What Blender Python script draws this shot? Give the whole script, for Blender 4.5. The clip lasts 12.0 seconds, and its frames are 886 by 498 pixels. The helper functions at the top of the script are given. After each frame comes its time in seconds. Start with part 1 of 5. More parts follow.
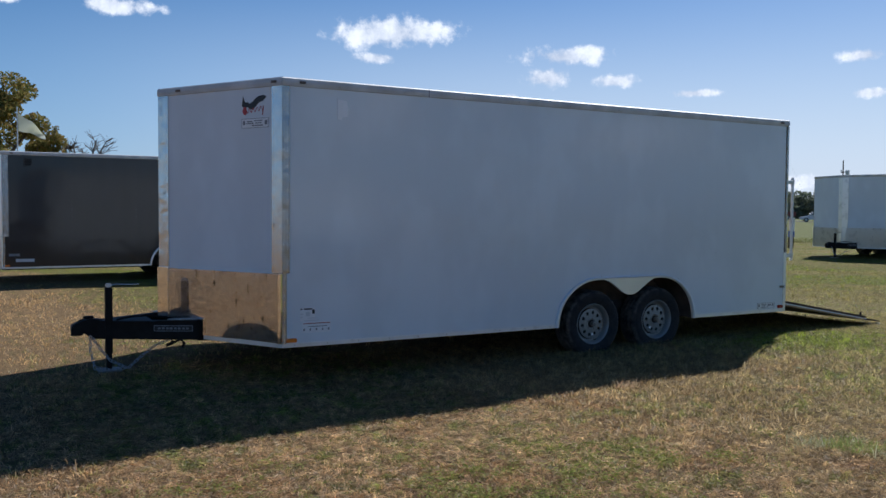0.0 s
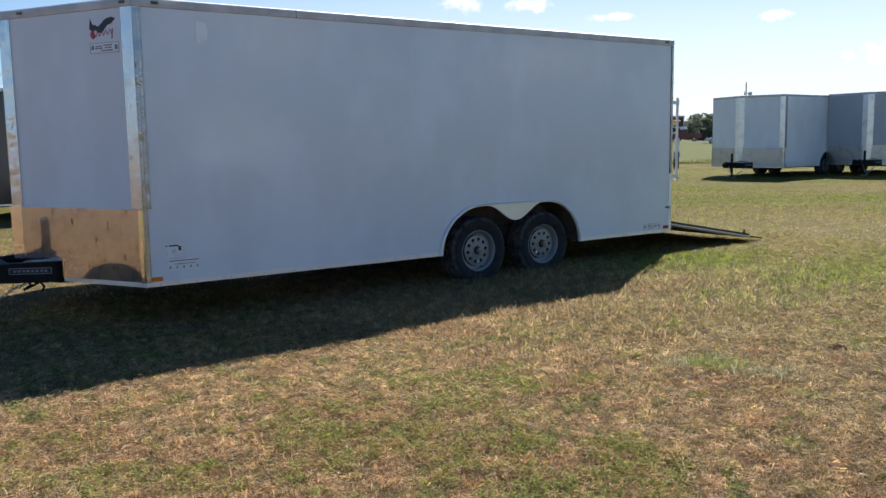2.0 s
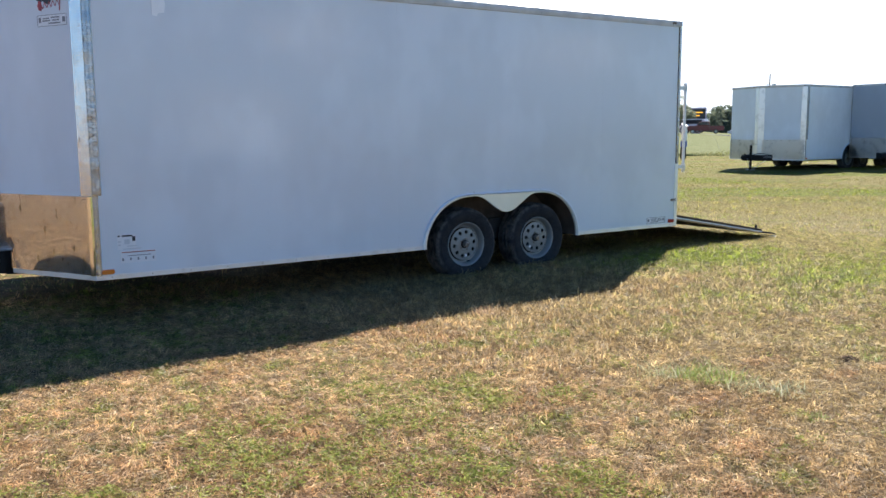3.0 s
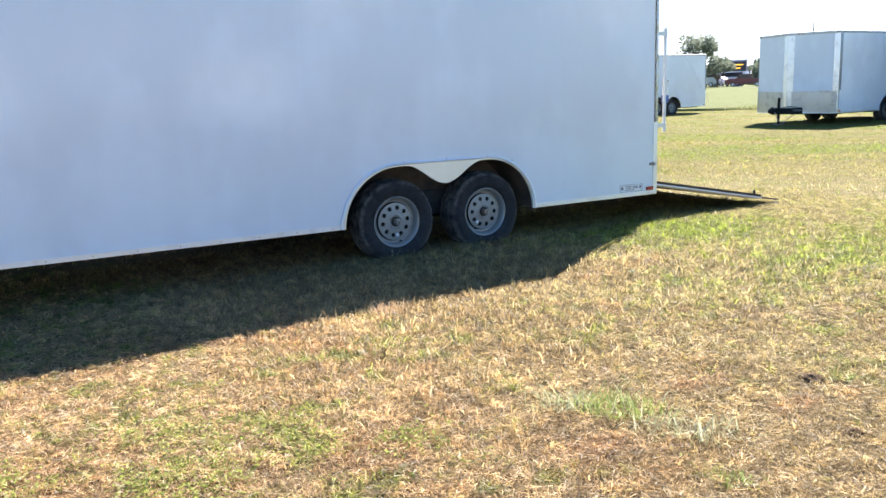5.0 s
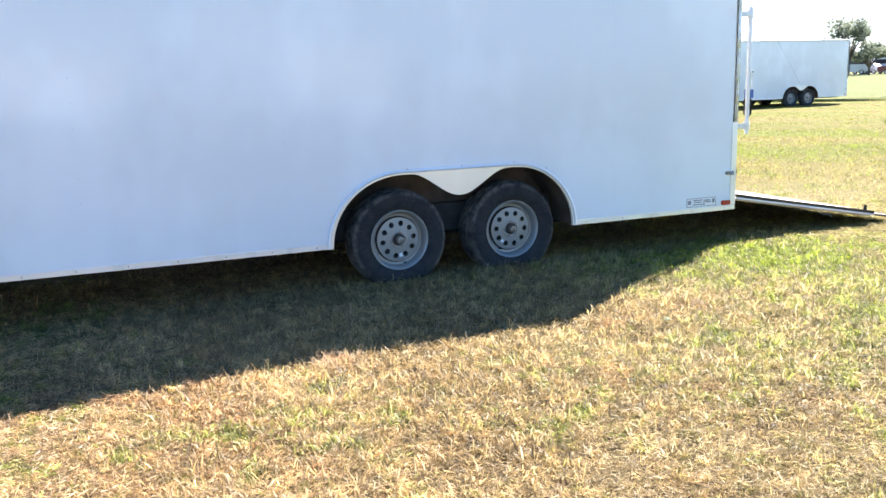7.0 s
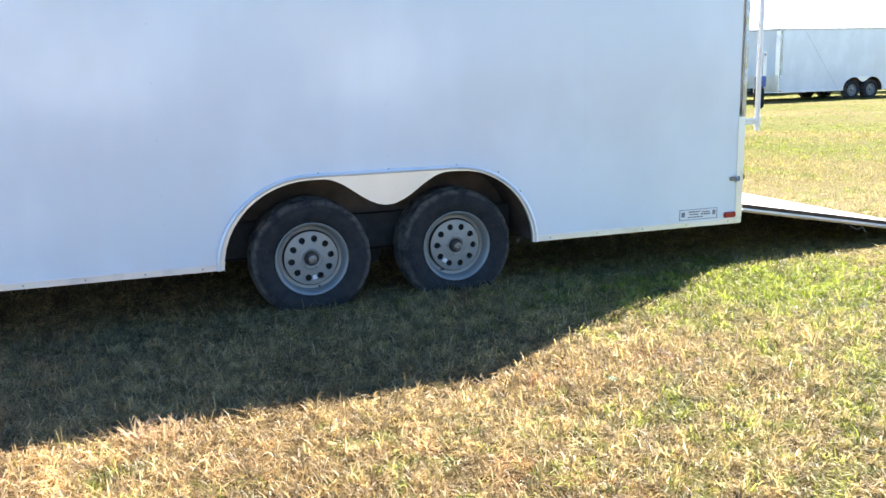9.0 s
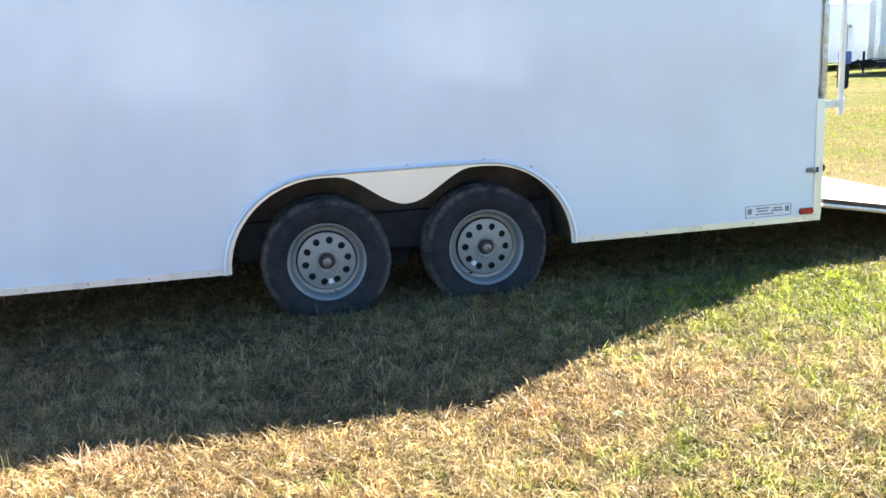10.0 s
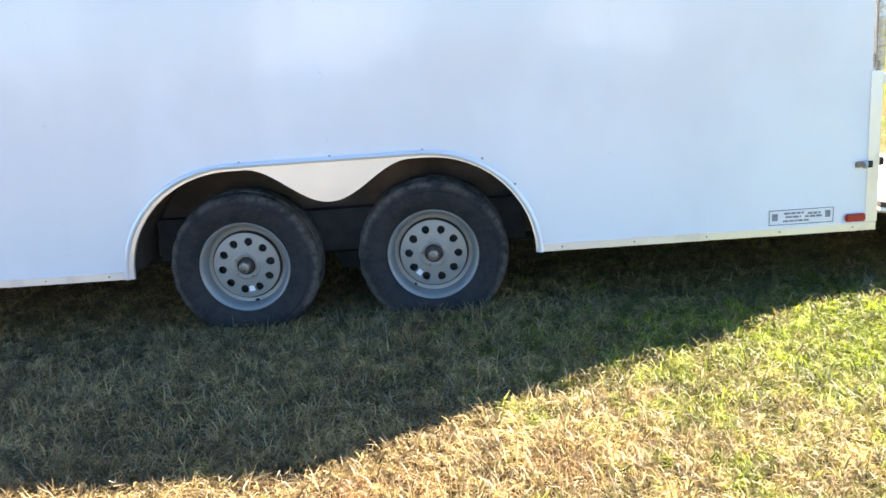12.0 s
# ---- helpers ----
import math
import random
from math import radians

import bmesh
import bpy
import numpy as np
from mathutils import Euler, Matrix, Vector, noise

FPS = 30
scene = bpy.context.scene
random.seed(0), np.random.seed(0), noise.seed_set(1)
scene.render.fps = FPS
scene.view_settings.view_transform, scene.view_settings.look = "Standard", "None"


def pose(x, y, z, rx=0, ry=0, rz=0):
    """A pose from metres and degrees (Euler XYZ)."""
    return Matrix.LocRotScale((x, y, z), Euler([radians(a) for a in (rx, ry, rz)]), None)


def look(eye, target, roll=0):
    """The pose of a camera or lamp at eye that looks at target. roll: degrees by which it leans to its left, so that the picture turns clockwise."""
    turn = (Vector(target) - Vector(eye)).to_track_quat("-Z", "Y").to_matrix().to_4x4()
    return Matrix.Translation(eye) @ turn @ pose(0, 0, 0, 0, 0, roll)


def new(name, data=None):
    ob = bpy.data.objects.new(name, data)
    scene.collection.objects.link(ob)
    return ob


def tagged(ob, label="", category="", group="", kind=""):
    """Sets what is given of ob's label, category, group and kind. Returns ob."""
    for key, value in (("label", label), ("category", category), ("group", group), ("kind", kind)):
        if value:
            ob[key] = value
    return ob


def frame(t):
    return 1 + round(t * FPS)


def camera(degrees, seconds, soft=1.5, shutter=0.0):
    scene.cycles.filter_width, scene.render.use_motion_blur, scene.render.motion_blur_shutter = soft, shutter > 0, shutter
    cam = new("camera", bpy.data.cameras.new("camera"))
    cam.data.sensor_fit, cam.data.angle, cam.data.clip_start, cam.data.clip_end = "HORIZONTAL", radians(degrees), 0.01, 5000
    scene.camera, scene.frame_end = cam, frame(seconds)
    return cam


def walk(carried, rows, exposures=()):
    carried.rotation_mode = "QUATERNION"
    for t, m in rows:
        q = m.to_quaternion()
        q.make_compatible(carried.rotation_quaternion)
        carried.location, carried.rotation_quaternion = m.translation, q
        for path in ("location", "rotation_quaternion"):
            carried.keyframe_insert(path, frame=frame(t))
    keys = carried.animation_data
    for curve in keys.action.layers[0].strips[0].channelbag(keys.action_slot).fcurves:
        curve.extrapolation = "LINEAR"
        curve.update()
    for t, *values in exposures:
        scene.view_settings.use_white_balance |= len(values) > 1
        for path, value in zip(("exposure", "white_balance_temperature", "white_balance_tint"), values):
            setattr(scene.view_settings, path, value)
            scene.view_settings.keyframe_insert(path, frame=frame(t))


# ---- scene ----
cam = camera(54.3, 12.0)
PATH = [
    (0, (-5.659, -6.837, 1.476), (-4.677, -5.097, 1.389), 0.3),
    (0.5, (-5.674, -6.819, 1.467), (-4.63, -5.123, 1.286), 0.4),
    (1, (-5.685, -6.816, 1.454), (-4.569, -5.177, 1.187), -0.1),
    (1.5, (-5.511, -6.825, 1.437), (-4.354, -5.217, 1.164), -1.2),
    (2, (-5.243, -6.839, 1.453), (-4.109, -5.21, 1.202), -1.0),
    (2.5, (-4.992, -6.741, 1.409), (-3.848, -5.129, 1.107), -1.3),
    (2.7, (-4.858, -6.658, 1.408), (-3.732, -5.029, 1.129), -0.9),
    (4.3, (-3.725, -6.278, 1.361), (-2.736, -4.567, 1.054), -1.6),
    (4.5, (-3.586, -6.217, 1.382), (-2.587, -4.513, 1.071), -0.9),
    (5, (-3.242, -6.102, 1.375), (-2.236, -4.412, 1.014), -1.8),
    (5.5, (-2.857, -6.008, 1.413), (-1.944, -4.281, 0.984), -2.2),
    (6, (-2.541, -5.823, 1.387), (-1.664, -4.082, 0.942), -2.4),
    (6.5, (-2.262, -5.634, 1.41), (-1.405, -3.879, 0.978), -2.3),
    (7, (-1.926, -5.454, 1.396), (-1.186, -3.635, 1.015), -1.7),
    (7.5, (-1.701, -5.317, 1.379), (-0.996, -3.49, 0.971), -1.7),
    (7.7, (-1.614, -5.231, 1.364), (-0.891, -3.405, 0.988), -1.0),
    (9.3, (-0.634, -4.577, 1.334), (-0.067, -2.704, 0.919), -2.4),
    (9.5, (-0.533, -4.514, 1.35), (-0.012, -2.634, 0.909), -2.9),
    (10, (-0.168, -4.41, 1.35), (0.172, -2.487, 0.919), -3.2),
    (10.5, (0.123, -4.332, 1.348), (0.35, -2.399, 0.886), -3.6),
    (11, (0.381, -4.083, 1.318), (0.525, -2.143, 0.853), -4.0),
    (11.5, (0.653, -3.876, 1.296), (0.643, -1.928, 0.844), -5.2),
    (12, (1.023, -3.739, 1.294), (0.965, -1.798, 0.815), -4.4),
]
walk(cam, [(t, look(eye, target, roll)) for t, eye, target, roll in PATH],
     [(0.0, 0.40, 5600, 11), (0.5, 0.58, 5800, 12), (1.0, 1.02, 5950, 12), (1.5, 1.5, 6000, 12), (2.0, 0.99, 6000, 12), (2.5, 1.45, 6000, 12), (4.5, 1.78, 6000, 12), (5.0, 2.24, 6000, 12),
      (5.5, 2.4, 6050, 12), (7.5, 2.62, 6100, 12), (9.5, 2.61, 6330, 12), (10.0, 2.67, 6400, 12), (11.0, 2.84, 6460, 12), (11.5, 2.89, 6500, 12), (12.0, 2.96, 6600, 12)])

# ---------------------------------------------------------------- world, sun
SUN = Vector((2.38, 1.42, 2.55)).normalized()          # towards the sun
world = bpy.data.worlds.new("world")
scene.world = world
world.use_nodes = True


class Net:
    """A small writer of node trees."""

    def __init__(self, tree):
        self.t = tree
        tree.nodes.clear()

    def put(self, v, socket):
        if isinstance(v, bpy.types.NodeSocket):
            self.t.links.new(v, socket)
        elif v is not None:
            socket.default_value = v

    def node(self, kind, **props):
        n = self.t.nodes.new(kind)
        for k, v in props.items():
            setattr(n, k, v)
        return n

    def math(self, op, a, b=None, c=None, clamp=False):
        n = self.node("ShaderNodeMath", operation=op, use_clamp=clamp)
        for i, v in enumerate((a, b, c)):
            self.put(v, n.inputs[i])
        return n.outputs[0]

    def vec(self, op, a, b=None):
        n = self.node("ShaderNodeVectorMath", operation=op)
        self.put(a, n.inputs[0])
        self.put(b, n.inputs[1])
        return n.outputs["Value"] if op in ("DOT_PRODUCT", "LENGTH") else n.outputs[0]

    def mapping(self, v, scale=(1, 1, 1), rot=(0, 0, 0), loc=(0, 0, 0)):
        n = self.node("ShaderNodeMapping")
        self.put(v, n.inputs[0])
        n.inputs["Scale"].default_value, n.inputs["Rotation"].default_value, n.inputs["Location"].default_value = scale, rot, loc
        return n.outputs[0]

    def noise(self, v, scale, detail=3.0, rough=0.55, warp=0.0):
        n = self.node("ShaderNodeTexNoise")
        self.put(v, n.inputs["Vector"])
        n.inputs["Scale"].default_value, n.inputs["Detail"].default_value = scale, detail
        n.inputs["Roughness"].default_value, n.inputs["Distortion"].default_value = rough, warp
        return n.outputs[0]

    def step(self, v, lo, hi, a=0.0, b=1.0):
        n = self.node("ShaderNodeMapRange", interpolation_type="SMOOTHSTEP")
        for i, x in enumerate((v, lo, hi, a, b)):
            self.put(x, n.inputs[i])
        return n.outputs[0]

    def mix(self, f, a, b, blend="MIX"):
        n = self.node("ShaderNodeMix", data_type="RGBA", blend_type=blend)
        self.put(f, n.inputs["Factor"])
        self.put((*a, 1) if isinstance(a, tuple) else a, n.inputs[6])
        self.put((*b, 1) if isinstance(b, tuple) else b, n.inputs[7])
        return n.outputs[2]

    def bump(self, h, strength, distance):
        n = self.node("ShaderNodeBump")
        self.put(h, n.inputs["Height"])
        n.inputs["Strength"].default_value, n.inputs["Distance"].default_value = strength, distance
        return n.outputs[0]

    def surface(self, colour, rough=0.5, metal=0.0, normal=None, coat=0.0, spec=0.5):
        n = self.node("ShaderNodeBsdfPrincipled")
        self.put((*colour, 1) if isinstance(colour, tuple) else colour, n.inputs["Base Color"])
        self.put(rough, n.inputs["Roughness"])
        self.put(metal, n.inputs["Metallic"])
        self.put(normal, n.inputs["Normal"])
        self.put(coat, n.inputs["Coat Weight"])
        self.put(spec, n.inputs["Specular IOR Level"])
        return n.outputs[0]

    def out(self, shader, kind="ShaderNodeOutputMaterial"):
        self.put(shader, self.node(kind).inputs[0])


net = Net(world.node_tree)
sky = net.node("ShaderNodeTexSky", sky_type="NISHITA", sun_disc=False)
sky.sun_elevation, sky.sun_rotation = math.asin(SUN.z), math.atan2(SUN.x, SUN.y)
sky.air_density, sky.dust_density, sky.ozone_density = 1.0, 0.5, 4.0
way = net.node("ShaderNodeTexCoord").outputs["Generated"]
# fair-weather clouds: centre (azimuth from +y to +x, elevation), half width, half height, in degrees
CLOUDS = [(26.0, 11.5, 4.6, 1.25), (25.0, 9.9, 1.7, 0.45), (37.1, 10.0, 3.4, 0.8), (36.2, 8.7, 2.1, 0.85),
          (40.5, 8.4, 1.8, 0.5), (45.5, 7.5, 2.1, 0.32), (33.7, 7.5, 0.9, 0.28), (8.8, 12.3, 2.6, 0.6), (2.3, 12.2, 1.2, 0.35),
          (55.3, 9.3, 1.5, 0.5), (55.6, 7.1, 1.2, 0.35), (51.8, 1.9, 1.9, 0.5), (62.0, 4.5, 3.5, 0.9),
          (-35.0, 16.0, 9.0, 2.5), (-80.0, 22.0, 12.0, 4.0), (-125.0, 18.0, 10.0, 3.0), (150.0, 25.0, 12.0, 4.0), (100.0, 20.0, 9.0, 3.0),
          (138.0, 4.5, 5.0, 1.5), (155.0, 6.0, 4.5, 1.8), (170.0, 3.6, 5.0, 1.1), (188.0, 5.0, 6.0, 1.8)]
puff = net.noise(way, 26.0, 6.0, 0.62)
fine = net.noise(way, 80.0, 4.0, 0.6)
grain = net.math("ADD", net.math("MULTIPLY", puff, 0.75), net.math("MULTIPLY", fine, 0.25))
cover = None
for az, el, hw, hh in CLOUDS:
    a, e = radians(az), radians(el)
    mid = Vector((math.sin(a) * math.cos(e), math.cos(a) * math.cos(e), math.sin(e)))
    side = Vector((math.cos(a), -math.sin(a), 0))
    up = side.cross(mid)
    u = net.math("MULTIPLY", net.vec("DOT_PRODUCT", way, tuple(side)), 1 / radians(hw))
    v = net.math("MULTIPLY", net.vec("DOT_PRODUCT", way, tuple(up)), 1 / radians(hh))
    ahead = net.math("GREATER_THAN", net.vec("DOT_PRODUCT", way, tuple(mid)), 0.5)
    r = net.math("SQRT", net.math("ADD", net.math("MULTIPLY", u, u), net.math("MULTIPLY", v, v)))
    one = net.math("SUBTRACT", net.math("MULTIPLY", ahead, net.math("SUBTRACT", 3.0, r)), 2.0)
    cover = one if cover is None else net.math("MAXIMUM", cover, one)
density = net.step(net.math("ADD", cover, net.math("MULTIPLY", net.math("SUBTRACT", grain, 0.5), 3.4)), 0.05, 0.7)
density = net.math("MULTIPLY", density, net.step(cover, -0.45, 0.0))
cloud = net.mix(net.step(grain, 0.35, 0.7), (8.6, 9.2, 10.2), (16.0, 15.6, 15.0))
bg = net.node("ShaderNodeBackground")
deep = net.node("ShaderNodeHueSaturation")
deep.inputs["Saturation"].default_value = 1.28
net.put(sky.outputs[0], deep.inputs["Color"])
rise = net.node("ShaderNodeSeparateXYZ")
net.put(way, rise.inputs[0])
near_sun = net.step(net.vec("DOT_PRODUCT", way, tuple(SUN)), 0.40, 0.78)
low = net.step(net.math("ABSOLUTE", rise.outputs[2]), 0.0, 0.30, 1.0, 0.0)
haze = net.math("MULTIPLY", low, net.math("ADD", 0.40, net.math("MULTIPLY", near_sun, 0.45)))
clear = net.mix(haze, deep.outputs[0], net.mix(near_sun, (5.9, 8.4, 11.8), (10.4, 11.0, 11.8)))
net.put(net.mix(density, clear, cloud), bg.inputs[0])
bg.inputs[1].default_value = 0.051
net.out(bg.outputs[0], "ShaderNodeOutputWorld")

sun = new("sun", bpy.data.lights.new("sun", "SUN"))
sun.data.energy, sun.data.angle, sun.data.color = 5.0, radians(0.5), (1.0, 0.92, 0.79)
sun.matrix_world = look(SUN * 60, (0, 0, 0))

# ---------------------------------------------------------------- materials


def material(name):
    m = bpy.data.materials.new(name)
    m.use_nodes = True
    return m, Net(m.node_tree)


def place(n):
    """Object coordinates, in metres of the thing."""
    return n.node("ShaderNodeTexCoord").outputs["Object"]


def painted(name, colour, rough=0.28, dirt=(0.35, 0.32, 0.27), wear=0.10, coat=0.0, metal=0.0, waves=0.25):
    """Painted sheet metal: faint oil-canning, rain streaks and dust low down in blotches, with paler patches that
    imitate reflections.
    """
    m, n = material(name)
    p = place(n)
    streak = n.noise(n.mapping(p, (2.2, 2.2, 0.25)), 3.0, 4.0)
    blotch = n.noise(p, 1.3, 4.0)
    speck = n.noise(p, 45.0, 2.0)
    f = n.math("MULTIPLY", n.math("ADD", n.math("MULTIPLY", streak, 0.6), n.math("MULTIPLY", blotch, 0.4)), wear)
    f = n.math("ADD", f, n.math("MULTIPLY", n.step(speck, 0.62, 0.85), wear * 0.5))
    r = n.math("ADD", rough, n.math("MULTIPLY", blotch, 0.10))
    h = n.math("ADD", n.math("MULTIPLY", n.noise(p, 2.1, 1.0), 1.0), n.math("MULTIPLY", n.noise(p, 120.0, 1.0), 0.004))
    # Soft reflections are put into the paint colour as slightly paler patches.
    pale = n.mix(n.step(n.noise(n.mapping(p, (1.3, 1.3, 0.9)), 1.0, 3.0, 0.55), 0.42, 0.62), tuple(x * 0.97 for x in colour), tuple(min(1.0, x * 1.05) for x in colour))
    n.out(n.surface(n.mix(f, pale, dirt), r, metal, n.bump(h, waves, 0.02), coat))
    return m


def metal(name, colour, rough, dents=0.2, stain=0.25, scale=1.0):
    m, n = material(name)
    p = place(n)
    a = n.noise(p, 7.0 * scale, 5.0)
    c = n.mix(n.math("MULTIPLY", n.step(a, 0.5, 0.72), stain), colour, tuple(x * 0.45 for x in colour))
    r = n.math("ADD", rough, n.math("MULTIPLY", n.noise(p, 30.0 * scale, 3.0), 0.15))
    n.out(n.surface(c, r, 1.0, n.bump(n.noise(p, 6.0 * scale, 2.0), dents, 0.03)))
    return m


def tread_plate(name, colour, rough, raised=1.2, dents=0.008, haze=0.12):
    """Aluminium tread plate: two sets of raised bars that cross, each 25 mm long."""
    m, n = material(name)
    p = place(n)
    hs = []
    for turn, shift in ((0.785, 0.0), (-0.785, 0.5)):
        q = n.node("ShaderNodeSeparateXYZ")
        n.put(p, q.inputs[0])
        flat = n.node("ShaderNodeCombineXYZ")
        n.put(n.math("SUBTRACT", q.outputs[1], n.math("MULTIPLY", q.outputs[0], 0.7)), flat.inputs[0])
        n.put(q.outputs[2], flat.inputs[1])
        w = n.mapping(flat.outputs[0], (1, 1, 1), (0, 0, turn))
        s = n.node("ShaderNodeSeparateXYZ")
        n.put(w, s.inputs[0])
        u = n.math("PINGPONG", n.math("ADD", n.math("MULTIPLY", s.outputs[0], 36.0), shift), 0.5)
        v = n.math("PINGPONG", n.math("ADD", n.math("MULTIPLY", s.outputs[1], 36.0), shift), 0.5)
        hs.append(n.math("MULTIPLY", n.step(u, 0.18, 0.34), n.step(v, 0.36, 0.46)))
    lug = n.math("MAXIMUM", *hs)
    h = n.math("ADD", n.math("MULTIPLY", lug, 0.0022), n.math("MULTIPLY", n.noise(p, 5.0, 2.0), dents))
    c = n.mix(n.math("MULTIPLY", n.step(n.noise(p, 9.0, 5.0), 0.5, 0.7), 0.25), colour, tuple(x * 0.5 for x in colour))
    c = n.mix(n.step(n.noise(n.mapping(p, (26.0, 26.0, 11.0)), 1.0, 2.0), 0.665, 0.71), c, tuple(x * 0.3 for x in colour))
    n.out(n.surface(c, n.math("ADD", rough, n.math("MULTIPLY", n.noise(p, 25.0), haze)), 1.0, n.bump(h, raised, 1.0)))
    return m


def plain(name, colour, rough=0.6, metallic=0.0, var=0.25, scale=14.0, bump=0.15, spec=0.5):
    m, n = material(name)
    p = place(n)
    a = n.noise(p, scale, 5.0)
    b = n.noise(p, scale * 8, 2.0)
    c = n.mix(n.step(a, 0.35, 0.7), tuple(x * (1 - var) for x in colour), tuple(min(1, x * (1 + var)) for x in colour))
    n.out(n.surface(c, rough, metallic, n.bump(n.math("ADD", a, n.math("MULTIPLY", b, 0.4)), bump, 0.01), spec=spec))
    return m


def rubber_like():
    m, n = material("tyre_rubber")
    p = place(n)
    q = n.node("ShaderNodeSeparateXYZ")
    n.put(p, q.inputs[0])
    r = n.math("SQRT", n.math("ADD", n.math("MULTIPLY", q.outputs[0], q.outputs[0]), n.math("MULTIPLY", q.outputs[2], q.outputs[2])))
    dust = n.math("MULTIPLY", n.step(r, 0.30, 0.325, 0.16, 1.0), n.step(n.noise(p, 14.0, 6.0, 0.72), 0.36, 0.62))
    ring = n.math("PINGPONG", n.math("MULTIPLY", r, 160.0), 0.5)
    h = n.math("ADD", n.math("MULTIPLY", ring, 0.0006), n.math("MULTIPLY", n.noise(p, 60.0, 5.0, 0.7), 0.0035))
    fleck = n.math("MULTIPLY", n.step(n.noise(p, 55.0, 4.0, 0.7), 0.56, 0.70), 0.35)
    dust = n.math("MAXIMUM", dust, n.math("MULTIPLY", fleck, n.step(r, 0.21, 0.30, 0.35, 1.0)))
    c = n.mix(n.math("MULTIPLY", dust, 0.65), n.mix(n.noise(p, 6.0, 4.0), (0.011, 0.012, 0.014), (0.026, 0.027, 0.030)), (0.15, 0.132, 0.113))
    n.out(n.surface(c, 0.78, 0.0, n.bump(h, 1.0, 1.0), spec=0.25))
    return m


WHITE = painted("white_sheet", (0.745, 0.795, 0.84), 0.05, wear=0.06, waves=0.07)
WHITE_FRONT = painted("white_front_sheet", (0.725, 0.765, 0.815), 0.32, wear=0.08)
CHARCOAL = painted("charcoal_sheet", (0.019, 0.022, 0.028), 0.08, (0.10, 0.095, 0.085), 0.14, waves=0.3)
SILVER = painted("silver_sheet", (0.93, 0.94, 0.95), 0.26, (0.4, 0.38, 0.35), 0.08, metal=0.15, waves=0.7)
GREYBLUE = painted("pale_grey_sheet", (0.79, 0.84, 0.90), 0.25)
DARKGREY = painted("dark_grey_sheet", (0.40, 0.44, 0.50), 0.25)
COVE = plain("roof_trim_aluminium", (0.58, 0.58, 0.58), 0.62, 0.25, var=0.12, scale=4.0, bump=0.05)
ALU = metal("aluminium_trim", (0.76, 0.77, 0.79), 0.36, 0.12, 0.3)
FENDER = painted("bright_fender_sheet", (0.80, 0.81, 0.80), 0.24, wear=0.12, metal=0.5, waves=0.02)
EDGE_TRIM = painted("bright_rolled_edge", (0.78, 0.82, 0.87), 0.24, wear=0.08, metal=0.30, waves=0.02)
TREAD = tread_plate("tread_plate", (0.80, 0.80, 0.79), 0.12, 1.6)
# The same plate in a darker colour, used along the side walls.
TREAD_DARK = tread_plate("darker_tread_plate", (0.46, 0.46, 0.46), 0.16, 1.6)
GUARD = tread_plate("stone_guard_aluminium", (0.96, 0.915, 0.885), 0.02, 0.09, 0.0012, 0.03)
TREAD_FACE = tread_plate("worn_tread_plate", (0.78, 0.77, 0.76), 0.13, 0.9, 0.007, 0.14)
GUARD_FAR = metal("weathered_guard_aluminium", (0.78, 0.77, 0.75), 0.26, 0.10, 0.45, 0.7)
GALV = metal("galvanised_steel", (0.62, 0.63, 0.64), 0.38, 0.15, 0.3, 3.0)
BLACK = plain("black_enamel", (0.009, 0.009, 0.009), 0.6, bump=0.1, spec=0.2)
PIN = plain("dull_pin_heads", (0.60, 0.63, 0.67), 0.5, 0.5, bump=0.0)
CAPPED = plain("dull_tongue_cap", (0.42, 0.43, 0.45), 0.5, 0.5)
UNDER = plain("dark_underbody", (0.026, 0.026, 0.027), 0.8)
WELL = plain("wheel_box_board", (0.10, 0.072, 0.054), 0.85, var=0.35, scale=5.0)
RUBBER = rubber_like()
RIM = painted("silver_wheel_paint", (0.315, 0.33, 0.322), 0.36, (0.14, 0.12, 0.10), 0.55, metal=0.25, waves=0.02)
HUB = plain("greasy_iron", (0.06, 0.05, 0.045), 0.5, 0.6)
RUST = plain("dull_spindle_steel", (0.30, 0.28, 0.26), 0.42, 0.8)
PLY = plain("plywood_deck", (0.52, 0.42, 0.28), 0.75, var=0.12, scale=6.0)
ROOF = painted("roof_sheet", (0.7, 0.7, 0.7), 0.4)
AMBER = plain("amber_lens", (0.75, 0.20, 0.02), 0.2, var=0.1)
RED = plain("red_lens", (0.42, 0.04, 0.03), 0.2, var=0.1)
DECAL_BLACK = plain("black_vinyl", (0.02, 0.02, 0.022), 0.45, bump=0.02)
DECAL_GREY = plain("grey_print", (0.22, 0.23, 0.25), 0.5, bump=0.02)
DECAL_RED = plain("red_vinyl", (0.42, 0.045, 0.05), 0.45, bump=0.02)
DECAL_RUST = plain("brown_red_print", (0.33, 0.09, 0.06), 0.5, bump=0.02)
DECAL_WHITE = plain("white_vinyl", (0.78, 0.79, 0.81), 0.45, var=0.03, bump=0.02)
DECAL_PALE = plain("pale_print", (0.62, 0.64, 0.67), 0.5, var=0.05, bump=0.02)
LAMP = plain("dusty_amber_lamp", (0.12, 0.075, 0.05), 0.3, var=0.3)
BLUE = plain("blue_plastic", (0.05, 0.10, 0.32), 0.4, bump=0.02)

# ---------------------------------------------------------------- mesh helpers


def finish(bm, smooth=False):
    bmesh.ops.recalc_face_normals(bm, faces=bm.faces)
    if smooth:
        for f in bm.faces:
            f.smooth = True
    return bm


